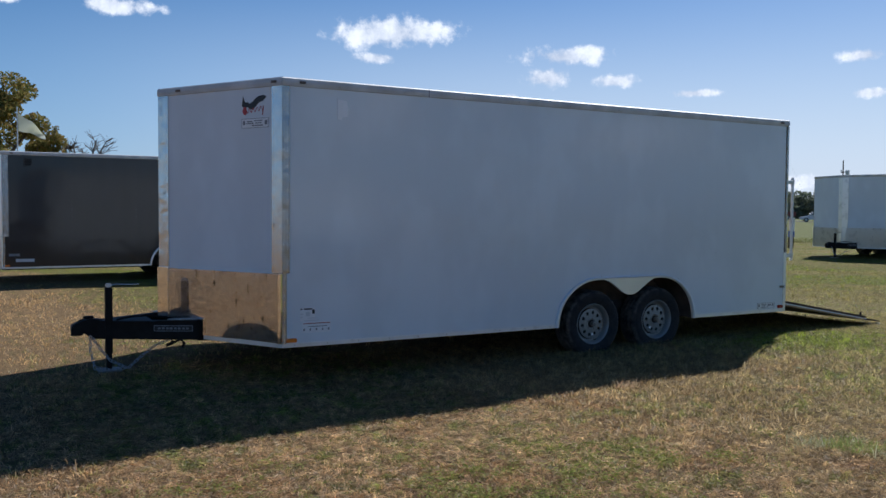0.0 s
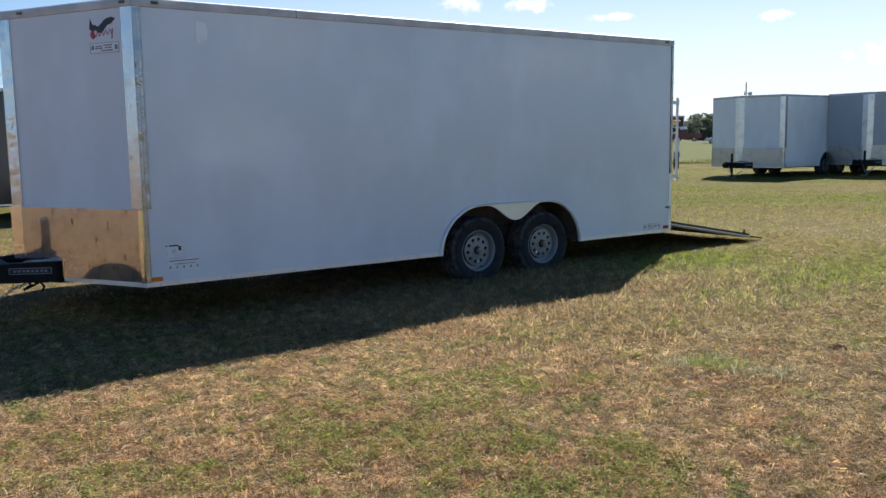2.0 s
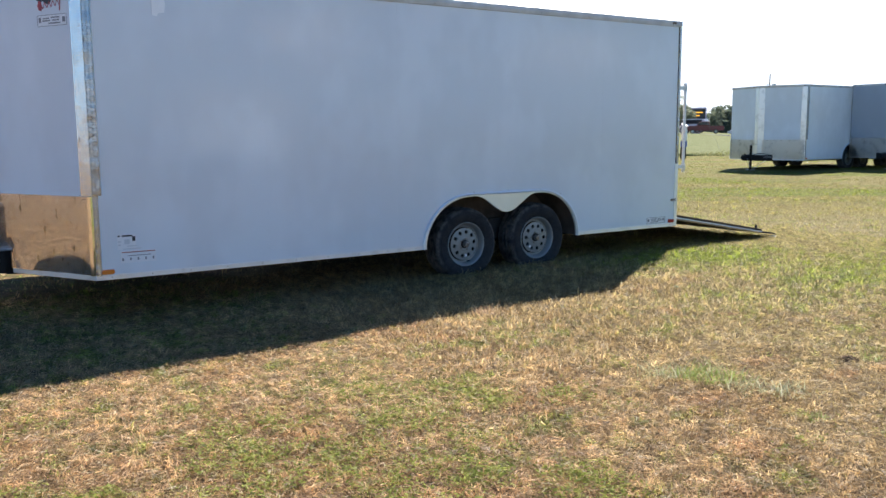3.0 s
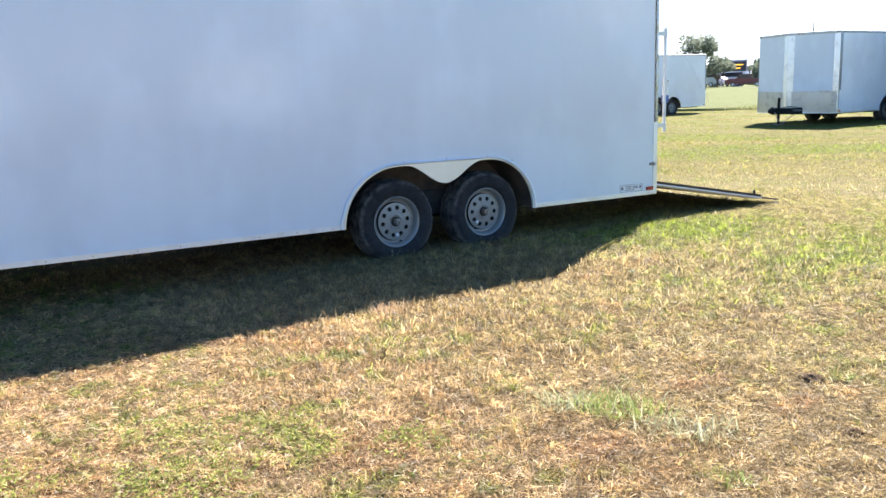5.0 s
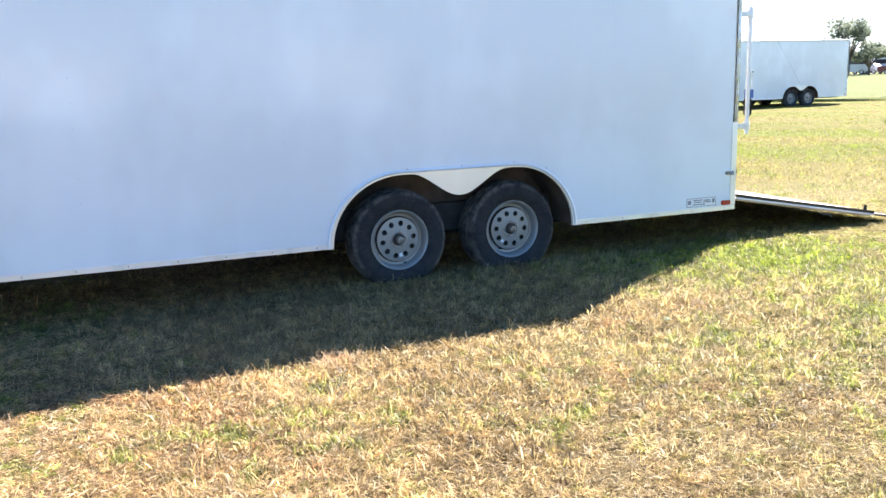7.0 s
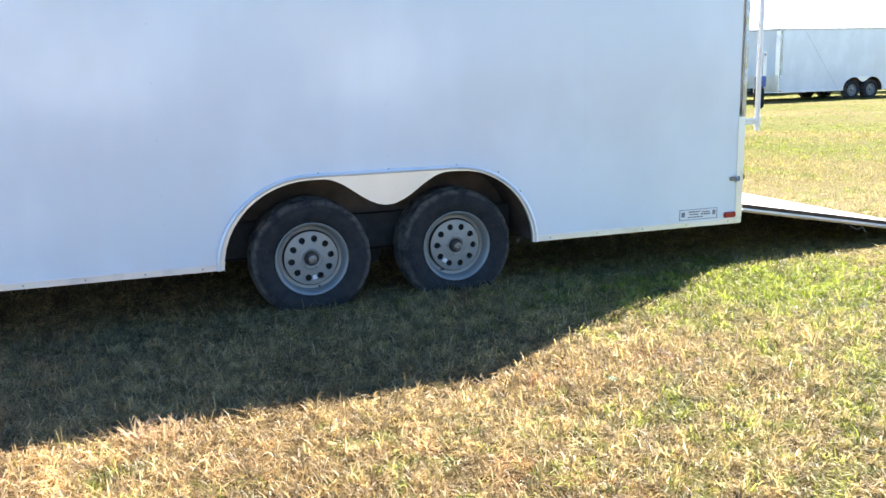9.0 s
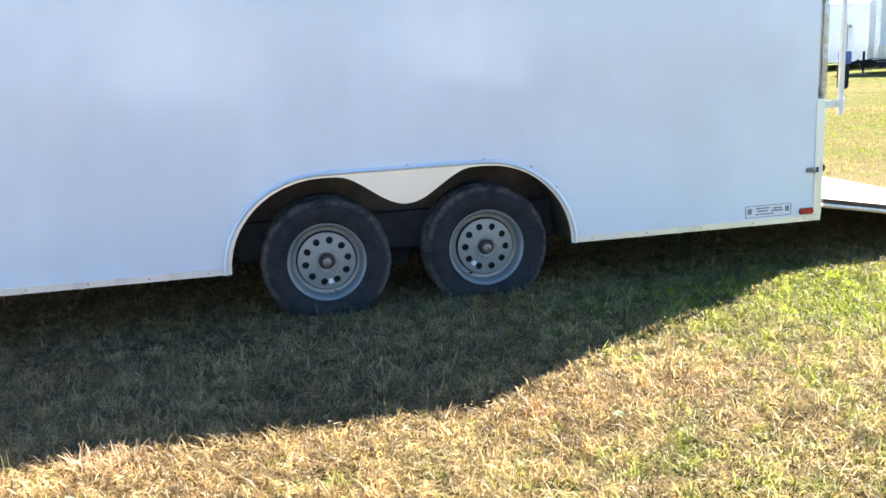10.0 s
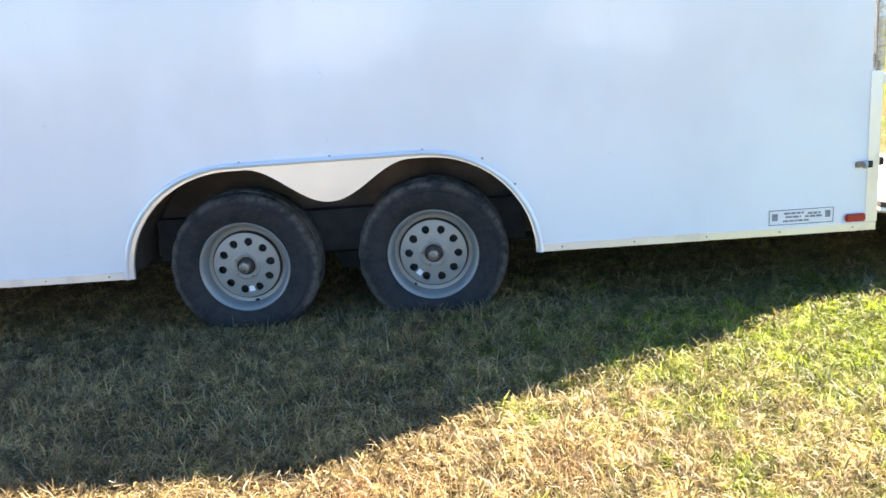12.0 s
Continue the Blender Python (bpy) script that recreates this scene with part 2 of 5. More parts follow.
def part(name, bm, mat, parent=None, label="", smooth=False):
    finish(bm, smooth)
    me = bpy.data.meshes.new(name)
    bm.to_mesh(me)
    bm.free()
    if smooth:
        me.set_sharp_from_angle(angle=radians(38))
    me.materials.append(mat)
    ob = new(name, me)
    ob.parent = parent
    if label:
        tagged(ob, label)
    return ob


def box(x0, x1, y0, y1, z0, z1, bevel=0.0, bm=None):
    bm = bm or bmesh.new()
    m = Matrix.Translation(((x0 + x1) / 2, (y0 + y1) / 2, (z0 + z1) / 2)) @ Matrix.Diagonal((x1 - x0, y1 - y0, z1 - z0, 1))
    made = bmesh.ops.create_cube(bm, size=1, matrix=m)["verts"]
    if bevel:
        edges = list({e for v in made for e in v.link_edges})
        bmesh.ops.bevel(bm, geom=edges, offset=bevel, segments=2, affect="EDGES", clamp_overlap=True)
    return bm


def prism(points, lift, d0, d1, bm=None):
    """A plate: the outline points (a, b) stand at lift(a, b, d) for the depths d0 and d1."""
    bm = bm or bmesh.new()
    rows = [[bm.verts.new(lift(a, b, d)) for a, b in points] for d in (d0, d1)]
    bm.faces.new(rows[0])
    bm.faces.new(rows[1][::-1])
    n = len(points)
    for i in range(n):
        bm.faces.new((rows[0][i], rows[0][(i + 1) % n], rows[1][(i + 1) % n], rows[1][i]))
    return bm


def lathe(profile, segs, centre, bm=None, closed=False):
    """Turns (radius, y) about the y axis through centre."""
    bm = bm or bmesh.new()
    rings = []
    for i in range(segs):
        a = 2 * math.pi * i / segs
        rings.append([bm.verts.new((centre[0] + r * math.cos(a), centre[1] + y, centre[2] + r * math.sin(a))) for r, y in profile])
    k = len(profile)
    for i in range(segs):
        p, q = rings[i], rings[(i + 1) % segs]
        for j in range(k if closed else k - 1):
            bm.faces.new((p[j], p[(j + 1) % k], q[(j + 1) % k], q[j]))
    return bm


def rod(a, b, r, segs=10, bm=None, r2=None):
    bm = bm or bmesh.new()
    a, b = Vector(a), Vector(b)
    d = b - a
    m = Matrix.Translation((a + b) / 2) @ d.to_track_quat("Z", "Y").to_matrix().to_4x4()
    bmesh.ops.create_cone(bm, cap_ends=True, segments=segs, radius1=r, radius2=r if r2 is None else r2, depth=d.length, matrix=m)
    return bm


def pipe(points, r, segs=8, closed=False, bm=None):
    """A round bar along points."""
    bm = bm or bmesh.new()
    pts = [Vector(p) for p in points]
    n = len(pts)
    rings = []
    for i, p in enumerate(pts):
        a, b = (pts[i - 1], pts[(i + 1) % n]) if closed else (pts[max(i - 1, 0)], pts[min(i + 1, n - 1)])
        q = (b - a).to_track_quat("Z", "Y").to_matrix()
        rings.append([bm.verts.new(p + q @ Vector((r * math.cos(t), r * math.sin(t), 0))) for t in [2 * math.pi * k / segs for k in range(segs)]])
    for i in range(n if closed else n - 1):
        for k in range(segs):
            bm.faces.new((rings[i][k], rings[i][(k + 1) % segs], rings[(i + 1) % n][(k + 1) % segs], rings[(i + 1) % n][k]))
    if not closed:
        bm.faces.new(rings[0][::-1])
        bm.faces.new(rings[-1])
    return bm


def thing(name, m, label, category, group="", kind=""):
    ob = new(name)
    ob.empty_display_size = 0.2
    ob.matrix_world = m
    return tagged(ob, label, category, group, kind)


# ---------------------------------------------------------------- cargo trailers
# Local axes: x back along the trailer from its first axle, y across from the near wall, z up.
NOSE, REAR, WIDE, LOW, HIGH = -3.322, 2.815, 2.58, 0.332, 2.562
APEX = (-4.04, WIDE / 2)
COVE_Z = 2.489
HUBS = (0.0, 0.864)
FACE_LEN = math.hypot(APEX[0] - NOSE, APEX[1])


def near_wall(a, b, d):
    return (a, d, b)


def far_wall(a, b, d):
    return (a, WIDE - d, b)


def near_face(a, b, d):
    """a: from the near corner towards the apex; d: inwards."""
    ux, uy = (APEX[0] - NOSE) / FACE_LEN, APEX[1] / FACE_LEN
    return (NOSE + ux * a + uy * d, uy * a - ux * d, b)


def far_face(a, b, d):
    x, y, z = near_face(a, b, d)
    return (x, WIDE - y, z)


def arch(inner):
    """The outline of the wheel opening, left foot to right foot."""
    pts = []
    if inner:
        for i in range(13):
            t = math.pi * (1 - i / 24)
            pts.append((0.486 * math.cos(t), LOW + 0.457 * math.sin(t)))
        for i in range(1, 32):
            u = abs(i / 16 - 1)                 # 1 over a wheel, 0 at the point between them
            z = 0.624 + 0.165 * math.sin(math.pi / 2 * min(1, 1.18 * u)) ** 2
            pts.append((0.864 * i / 32, z))
        for i in range(13):
            t = math.pi / 2 * (1 - i / 12)
            pts.append((0.864 + 0.462 * math.cos(t), LOW + 0.457 * math.sin(t)))
    else:
        for i in range(13):
            t = math.pi * (1 - i / 24)
            pts.append((0.516 * math.cos(t), LOW + 0.479 * math.sin(t)))
        for i in range(13):
            t = math.pi / 2 * (1 - i / 12)
            pts.append((0.845 + 0.502 * math.cos(t), LOW + 0.479 * math.sin(t)))
    return pts


def screws(lift, spots, d=0.0, r=0.006):
    bm = bmesh.new()
    for a, b in spots:
        ring = [bm.verts.new(lift(a + r * math.cos(t), b + r * math.sin(t), d - 0.0005)) for t in [k * math.pi / 3 for k in range(6)]]
        top = bm.verts.new(lift(a, b, d - 0.004))
        for k in range(6):
            bm.faces.new((ring[k], ring[(k + 1) % 6], top))
    return bm


def pins(name, lift, spots, mat, parent, d=0.0, r=0.006, single=False):
    """Screw or rivet heads: objects of their own on one mesh, or joined where they are too small to tell apart."""
    if not single:
        return tagged(part(name + "s", screws(lift, spots, d, r), mat, parent), kind="stuff")
    first = None
    for a, b in spots:
        o = Vector(lift(a, b, d))
        if first is None:
            bm = screws(lift, [(a, b)], d, r)
            bmesh.ops.translate(bm, verts=bm.verts, vec=-o)
            ob = first = part(name, bm, mat, parent)
        else:
            ob = new(name, first.data)
            ob.parent = parent
        ob.location = o


def plate(lift, a0, a1, b0, b1, d0, d1, bm=None):
    return prism([(a0, b0), (a1, b0), (a1, b1), (a0, b1)], lift, d0, d1, bm)


def rim_disc(c):
    """The face of a ten-hole wheel."""
    bm = bmesh.new()
    x, y, z = c
    n, r0, r1, rm, rh = 10, 0.066, 0.152, 0.113, 0.0195

    def at(r, a):
        bulge = 0.012 * math.exp(-((r - 0.075) / 0.02) ** 2) + 0.006 * math.exp(-((r - 0.115) / 0.03) ** 2)
        return (x + r * math.cos(a), y - bulge, z + r * math.sin(a))
    for i in range(n):
        mid, half = 2 * math.pi * (i + 0.5) / n, math.pi / n
        outer, hole = [], []
        edge = [(r0, -1), (r0, 0), (r0, 1), ((r0 + r1) / 2, 1), (r1, 1), (r1, 0.5), (r1, 0), (r1, -0.5), (r1, -1), ((r0 + r1) / 2, -1)]
        for r, s in edge:
            outer.append(bm.verts.new(at(r, mid + s * half)))
            px, pz = r * math.cos(mid + s * half) - rm * math.cos(mid), r * math.sin(mid + s * half) - rm * math.sin(mid)
            t = math.atan2(pz, px)
            hx, hz = rm * math.cos(mid) + rh * math.cos(t), rm * math.sin(mid) + rh * math.sin(t)
            hole.append(bm.verts.new(at(math.hypot(hx, hz), math.atan2(hz, hx))))
        inner = [bm.verts.new(v.co + Vector((0, 0.012, 0))) for v in hole]
        k = len(edge)
        for j in range(k):
            bm.faces.new((outer[j], outer[(j + 1) % k], hole[(j + 1) % k], hole[j]))
            bm.faces.new((hole[j], hole[(j + 1) % k], inner[(j + 1) % k], inner[j]))
    bmesh.ops.remove_doubles(bm, verts=bm.verts, dist=0.0004)
    return bm


def wheel(parent, hx, hz, flip=False):
    """Tyre, ten-hole rim, hub and valve; origin at the wheel's centre."""
    w = new("wheel")
    w.parent = parent
    w.matrix_local = pose(hx, WIDE - 0.165 if flip else 0.165, hz, 0, 0, 180 if flip else random.uniform(-3, 3))
    if not flip:
        w.matrix_local = pose(hx, 0.165, hz, 0, 11 if hx < 0.5 else 57, 0)
    side = [(0.205, -0.098), (0.222, -0.110), (0.245, -0.119), (0.276, -0.1225), (0.293, -0.1215), (0.297, -0.1175), (0.303, -0.1185), (0.314, -0.1155), (0.322, -0.112), (0.331, -0.108),
            (0.339, -0.098), (0.344, -0.074), (0.337, -0.052), (0.337, -0.044), (0.345, -0.038), (0.345, -0.012), (0.338, -0.006)]
    prof = side + [(r, -y) for r, y in reversed(side)] + [(0.20, 0.08), (0.20, -0.08)]
    bm = lathe(prof, 72, (0, 0, 0), closed=True)
    k = len(prof)
    bm.verts.ensure_lookup_table()
    for i in range(72):                      # shoulder blocks
        if i % 3 == 0:
            for j in (9, 10, 11, len(side) * 2 - 10, len(side) * 2 - 11, len(side) * 2 - 12):
                v = bm.verts[i * k + j]
                s = 0.988
                v.co.x, v.co.z = v.co.x * s, v.co.z * s
    part("tyre", bm, RUBBER, w, "worn black rubber tyre, dusty at the shoulder", True)
    rim = part("rim", lathe([(0.186, -0.060), (0.194, -0.088), (0.205, -0.098), (0.209, -0.104), (0.205, -0.108), (0.198, -0.104), (0.191, -0.092), (0.183, -0.066),
                             (0.179, -0.050), (0.166, -0.047), (0.159, -0.046), (0.156, -0.050), (0.1525, -0.066), (0.150, -0.066), (0.150, -0.044), (0.175, -0.045)], 64, (0, 0, 0), closed=True), RIM, w, "silver painted steel rim", True)
    part("rim_seam", lathe([(0.1595, -0.0478), (0.1545, -0.0600), (0.1530, -0.0668), (0.1550, -0.0672), (0.1610, -0.0490)], 64, (0, 0, 0), closed=True), HUB, rim, "dark seam round the wheel face", True)
    part("rim_disc", rim_disc((0, -0.066, 0)), RIM, rim, smooth=True)
    part("centre_dish", lathe([(0.067, -0.077), (0.060, -0.081), (0.050, -0.080), (0.042, -0.076), (0.036, -0.072), (0.034, -0.060), (0.034, -0.03)], 40, (0, 0, 0)), RIM, rim, smooth=True)
    hub = part("hub", lathe([(0.041, -0.045), (0.041, -0.080), (0.036, -0.088), (0.0, -0.088)], 28, (0, 0, 0)), HUB, w, "dark greasy hub", True)
    part("spindle_nut", lathe([(0.026, -0.086), (0.026, -0.112), (0.022, -0.120), (0.014, -0.122), (0.012, -0.112), (0.0, -0.112)], 6 * 4, (0, 0, 0)), RUST, hub, smooth=True)
    for i in range(5):
        a = 2 * math.pi * i / 5 + 0.3
        part("lug_nut", rod((0.054 * math.cos(a), -0.074, 0.054 * math.sin(a)), (0.054 * math.cos(a), -0.088, 0.054 * math.sin(a)), 0.0075, 6), RUST, hub)
    va, ta = radians(-67), radians(-72)
    part("valve", rod((0.170 * math.cos(va), -0.070, 0.170 * math.sin(va)), (0.160 * math.cos(va), -0.105, 0.160 * math.sin(va)), 0.0055, 8), BLACK, rim)
    tag = prism([(0.098, -0.11), (0.123, -0.11), (0.123, 0.11), (0.098, 0.11)], lambda r, da, d: (r * math.cos(ta + da), d, r * math.sin(ta + da)), -0.0790, -0.0745)
    part("paper_tag", tag, DECAL_WHITE, rim, "small white paper tag with unreadable print")
    part("drum", lathe([(0.0, 0.02), (0.125, 0.02), (0.130, -0.035), (0.0, -0.045)], 32, (0, 0, 0)), UNDER, w, smooth=True)
    return w


def chain(parent, points, name="safety_chain"):
    """Steel links that follow points."""
    ch = new(name)
    ch.parent = parent
    pts = [Vector(p) for p in points]
    total = sum((b - a).length for a, b in zip(pts, pts[1:]))
    n = max(3, int(total / 0.032))
    proto = None
    for i in range(n):
        s = total * (i + 0.5) / n
        for a, b in zip(pts, pts[1:]):
            if s <= (b - a).length:
                break
            s -= (b - a).length
        c = a + (b - a).normalized() * s
        m = Matrix.Translation(c) @ (b - a).to_track_quat("Z", "Y").to_matrix().to_4x4() @ pose(0, 0, 0, 0, 0, 90 * (i % 2) + 20)
        if proto is None:
            ring = []
            for k in range(12):
                t = 2 * math.pi * k / 12
                ring.append((0.011 * math.cos(t), 0, 0.012 * math.sin(t) + math.copysign(0.010, math.sin(t) + 1e-6)))
            proto = part("link", pipe(ring, 0.0036, 6, True), CAPPED, ch, smooth=True)
            ob = proto
        else:
            ob = new("link", proto.data)
            ob.parent = ch
        ob.matrix_local = m
    return ch


def bars(lift, rows, mat, name, parent, d=-0.0035):
    """One thin piece of print for each row."""
    for a0, a1, b0, b1 in rows:
        part(name, plate(lift, a0, a1, b0, b1, d, d + 0.0015), mat, parent)


def guard_sheet(lift, length, na=72, nz=44):
    """The stone guard: a flat sheet, pressed in a little in one low oval beside the corner."""
    bm = bmesh.new()
    z0, z1 = LOW + 0.035, 0.945

    def depth(a, z):
        u = (a - 0.34) / 0.32
        top = z0 + 0.165 * math.sqrt(max(0.0, 1 - u * u))
        return -0.0128 + 0.050 * max(0.0, top - z)
    grid = [[bm.verts.new(lift(length * i / na - 0.002 * (i == na), z0 + (z1 - z0) * j / nz, depth(length * i / na, z0 + (z1 - z0) * j / nz))) for j in range(nz + 1)] for i in range(na + 1)]
    for i in range(na):
        for j in range(nz):
            bm.faces.new((grid[i][j], grid[i + 1][j], grid[i + 1][j + 1], grid[i][j + 1]))
    bmesh.ops.solidify(bm, geom=bm.faces[:], thickness=0.002)
    return bm


def trailer(m, label, skin, front, group="cargo trailers on the lot", main=False, vent=False, open_rear=False, far_skin=None):
    t = thing("cargo_trailer", m, label, "trailer", group)
    low = LOW + 0.022
    # side walls, with the wheel openings cut out
    for lift, nm in ((near_wall, "side_wall"), (far_wall, "side_wall")):
        pts = [(NOSE + 0.01, low)] + arch(False) + [(REAR - 0.04, low), (REAR - 0.04, COVE_Z + 0.02), (NOSE + 0.01, COVE_Z + 0.02)]
        pts = [p if p[1] > low else (p[0], low) for p in pts]
        part(nm, prism(pts, lift, 0.0, 0.035), skin, t)
        fen = part("fender", prism(arch(True) + arch(False)[::-1], lift, -0.010, 0.012), FENDER, t, "smooth bright aluminium fender skirt")
        ridge = [lift(a, b, -0.012) for a, b in arch(False)]
        part("rolled_edge", pipe(ridge, 0.011, 8), EDGE_TRIM, fen, smooth=True)
        spots = [(-0.475, 0.45), (-0.441, 0.557), (-0.304, 0.717), (0.049, 0.822), (0.447, 0.822), (0.852, 0.822), (1.11, 0.766), (1.246, 0.644), (1.335, 0.45)]
        pins("fender_screw", lift, spots, RUST, fen, single=main and lift is near_wall)
        # bottom rail, in two pieces beside the wheels
        for a0, a1 in ((NOSE + 0.004, -0.50), (1.34, REAR)):
            rail = part("bottom_rail", plate(lift, a0, a1, LOW, LOW + 0.034, -0.007, 0.03), ALU, t, "thin aluminium bottom rail")
            k = int((a1 - a0) / 0.30)
            pins("rail_screw", lift, [(a0 + 0.1 + i * (a1 - a0 - 0.2) / max(1, k), LOW + 0.017) for i in range(k + 1)], RUST, rail, -0.007, 0.005, main and lift is near_wall)
        # roof trim
        cove = prism([(0.0, COVE_Z), (-0.012, COVE_Z + 0.004), (-0.016, COVE_Z + 0.03), (-0.012, COVE_Z + 0.062), (0.002, HIGH), (0.05, HIGH - 0.012), (0.05, COVE_Z)],
                     (lambda a, b, d: (d, a, b)) if lift is near_wall else (lambda a, b, d: (d, WIDE - a, b)), NOSE - 0.004, REAR)
        trim = part("roof_trim", cove, COVE, t, "dull aluminium roof trim")
        for px in (NOSE + 0.17, REAR - 0.13):
            part("clearance_light", plate(lift, px - 0.026, px + 0.026, COVE_Z + 0.024, COVE_Z + 0.045, -0.026, -0.014), LAMP, trim)
        pins("trim_screw", lift, [(NOSE + 0.5 + 0.61 * i, COVE_Z + 0.02) for i in range(10)], HUB, trim, -0.0155, 0.004)
        part("trim_joint", plate(lift, -1.966, -1.962, COVE_Z, HIGH - 0.006, -0.0165, -0.01), UNDER, trim)
        # wheel box
        inn = 0.42
        bm = prism(arch(False), lift, inn, inn + 0.012)
        up = arch(False)
        for p, q in zip(up, up[1:]):
            vs = [bm.verts.new(lift(*p, 0.036)), bm.verts.new(lift(*q, 0.036)), bm.verts.new(lift(*q, inn)), bm.verts.new(lift(*p, inn))]
            bm.faces.new(vs)
        part("wheel_box", bm, WELL, t, "brown board lining of the wheel well")
        part("well_beam", plate(lift, -0.46, 1.30, 0.33, 0.53, 0.30, 0.36), UNDER, t)
        # panel joints with their columns of pins
        for k, x in enumerate((-1.990, -0.775, 0.445, 1.660)):
            z0 = 0.83 if k == 2 else 0.40
            joint = part("panel_joint", plate(lift, x + 0.010, x + 0.0112, z0, COVE_Z, -0.0006, 0.0), skin, t)
            pins("joint_pin", lift, [(x, z0 + 0.06 + 0.145 * i) for i in range(int((COVE_Z - z0 - 0.08) / 0.145) + 1)], PIN, joint, 0.0, 0.0032)
        # rear corner post
        part("corner_post", plate(lift, REAR - 0.046, REAR + 0.004, LOW + 0.036, 1.02, -0.006, 0.10), ALU, t, "pale aluminium corner post")
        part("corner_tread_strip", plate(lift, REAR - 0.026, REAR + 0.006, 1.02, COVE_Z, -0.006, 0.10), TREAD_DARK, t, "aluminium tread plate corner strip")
    # V nose
    for lift in (near_face, far_face):
        part("nose_panel", plate(lift, 0.0, FACE_LEN, LOW + 0.03, COVE_Z + 0.02, 0.0, 0.03), front, t, "flat front panel of the V nose")
        guard = part("stone_guard", guard_sheet(lift, FACE_LEN, 72 if main else 10, 44 if main else 6), GUARD if main else GUARD_FAR, t, "shiny aluminium stone guard, dented and stained", True)
        spots = [(a, 0.925) for a in np.linspace(0.08, FACE_LEN - 0.08, 7)] + [(a, z) for a in (0.03, 0.50, 0.95) for z in (0.45, 0.57, 0.70, 0.83)]
        pins("guard_rivet", lift, spots, HUB, guard, -0.0125, 0.0065, main and lift is near_face)
        part("nose_rail", plate(lift, -0.003, FACE_LEN, LOW, LOW + 0.036, -0.009, 0.03), ALU, t, "thin aluminium bottom rail")
        if main or lift is near_face:
            part("nose_strip", plate(lift, -0.004, 0.108 if main else 0.15, 0.95, COVE_Z, -0.009, 0.0), TREAD_FACE if main else GUARD_FAR, t, "bright tread plate strip along the nose corner")
        part("nose_strip_low", plate(lift, -0.004, 0.030, LOW + 0.036, 0.945, -0.024, -0.003), GUARD if main else GUARD_FAR, t)
        part("guard_seam", plate(lift, 0.0335, 0.039, LOW + 0.10, 0.938, -0.0150, -0.010), UNDER, guard)
        part("apex_strip", plate(lift, FACE_LEN - (0.125 if main else 0.17), FACE_LEN + 0.002, 0.95, COVE_Z, -0.009, 0.0), TREAD if main else GUARD_FAR, t, "bright tread plate strip along the apex")
        part("apex_strip_low", plate(lift, FACE_LEN - 0.125, FACE_LEN + 0.002, LOW + 0.036, 0.95, -0.024, -0.003), GUARD if main else GUARD_FAR, t)
        cove = prism([(0.0, COVE_Z), (-0.012, COVE_Z + 0.004), (-0.016, COVE_Z + 0.03), (-0.012, COVE_Z + 0.062), (0.002, HIGH), (0.05, HIGH - 0.012), (0.05, COVE_Z)],
                     lambda a, b, d, lift=lift: lift(d, b, a), -0.006, FACE_LEN + 0.006)
        trim = part("nose_roof_trim", cove, COVE, t, "dull aluminium roof trim")
        for a in (0.075, FACE_LEN - 0.27):
            part("clearance_light", plate(lift, a - 0.026, a + 0.026, COVE_Z + 0.024, COVE_Z + 0.045, -0.026, -0.014), LAMP, trim)
    for lift, sgn in ((near_wall, 1), (far_wall, -1)):
        part("nose_side_strip", plate(lift, NOSE - 0.004, NOSE + (0.062 if main else 0.11), 0.95, COVE_Z, -0.007, 0.0), TREAD_DARK, t, "darker tread plate strip along the nose corner")
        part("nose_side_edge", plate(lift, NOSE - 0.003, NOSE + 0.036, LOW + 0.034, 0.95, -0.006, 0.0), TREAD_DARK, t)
        part("side_marker_light", box(NOSE + 0.032, NOSE + 0.122, -0.022 if sgn > 0 else WIDE, 0.0 if sgn > 0 else WIDE + 0.022, LOW + 0.042, LOW + 0.076, 0.006), AMBER, t, "amber side marker light")
        part("rear_marker_light", box(REAR - 0.135, REAR - 0.048, -0.020 if sgn > 0 else WIDE, 0.0 if sgn > 0 else WIDE + 0.020, LOW + 0.042, LOW + 0.078, 0.006), RED, t, "red side marker light")
        y0, y1 = (-0.012, 0.0) if sgn > 0 else (WIDE, WIDE + 0.012)
        hasp = part("door_hasp", box(REAR - 0.098, REAR - 0.040, y0, y1, 0.612, 0.638, 0.004), RUST, t, "small worn steel hasp on the corner")
        part("hasp_staple", pipe([(REAR - 0.062, y0, 0.612), (REAR - 0.062, y0 - 0.022 * sgn, 0.614), (REAR - 0.062, y0 - 0.026 * sgn, 0.625), (REAR - 0.062, y0 - 0.022 * sgn, 0.636), (REAR - 0.062, y0, 0.638)], 0.006, 6), GALV, hasp, smooth=True)
        part("hasp_tongue", box(REAR - 0.052, REAR - 0.028, y0 - 0.006 * sgn if sgn > 0 else y1, y0 if sgn > 0 else y1 + 0.006, 0.610, 0.640, 0.002), UNDER, hasp)
        part("door_catch", box(REAR + 0.006, REAR + 0.040, 0.02 if sgn > 0 else WIDE - 0.06, 0.06 if sgn > 0 else WIDE - 0.02, 0.610, 0.645, 0.005), BLACK, t, "small black door catch")
    # roof, floor, rear frame, underbody
    bm = bmesh.new()
    ring = [(REAR, 0.02), (NOSE, 0.02), (APEX[0] + 0.02, WIDE / 2), (NOSE, WIDE - 0.02), (REAR, WIDE - 0.02)]
    crown = [bm.verts.new((x, y, HIGH - 0.014)) for x, y in ring]
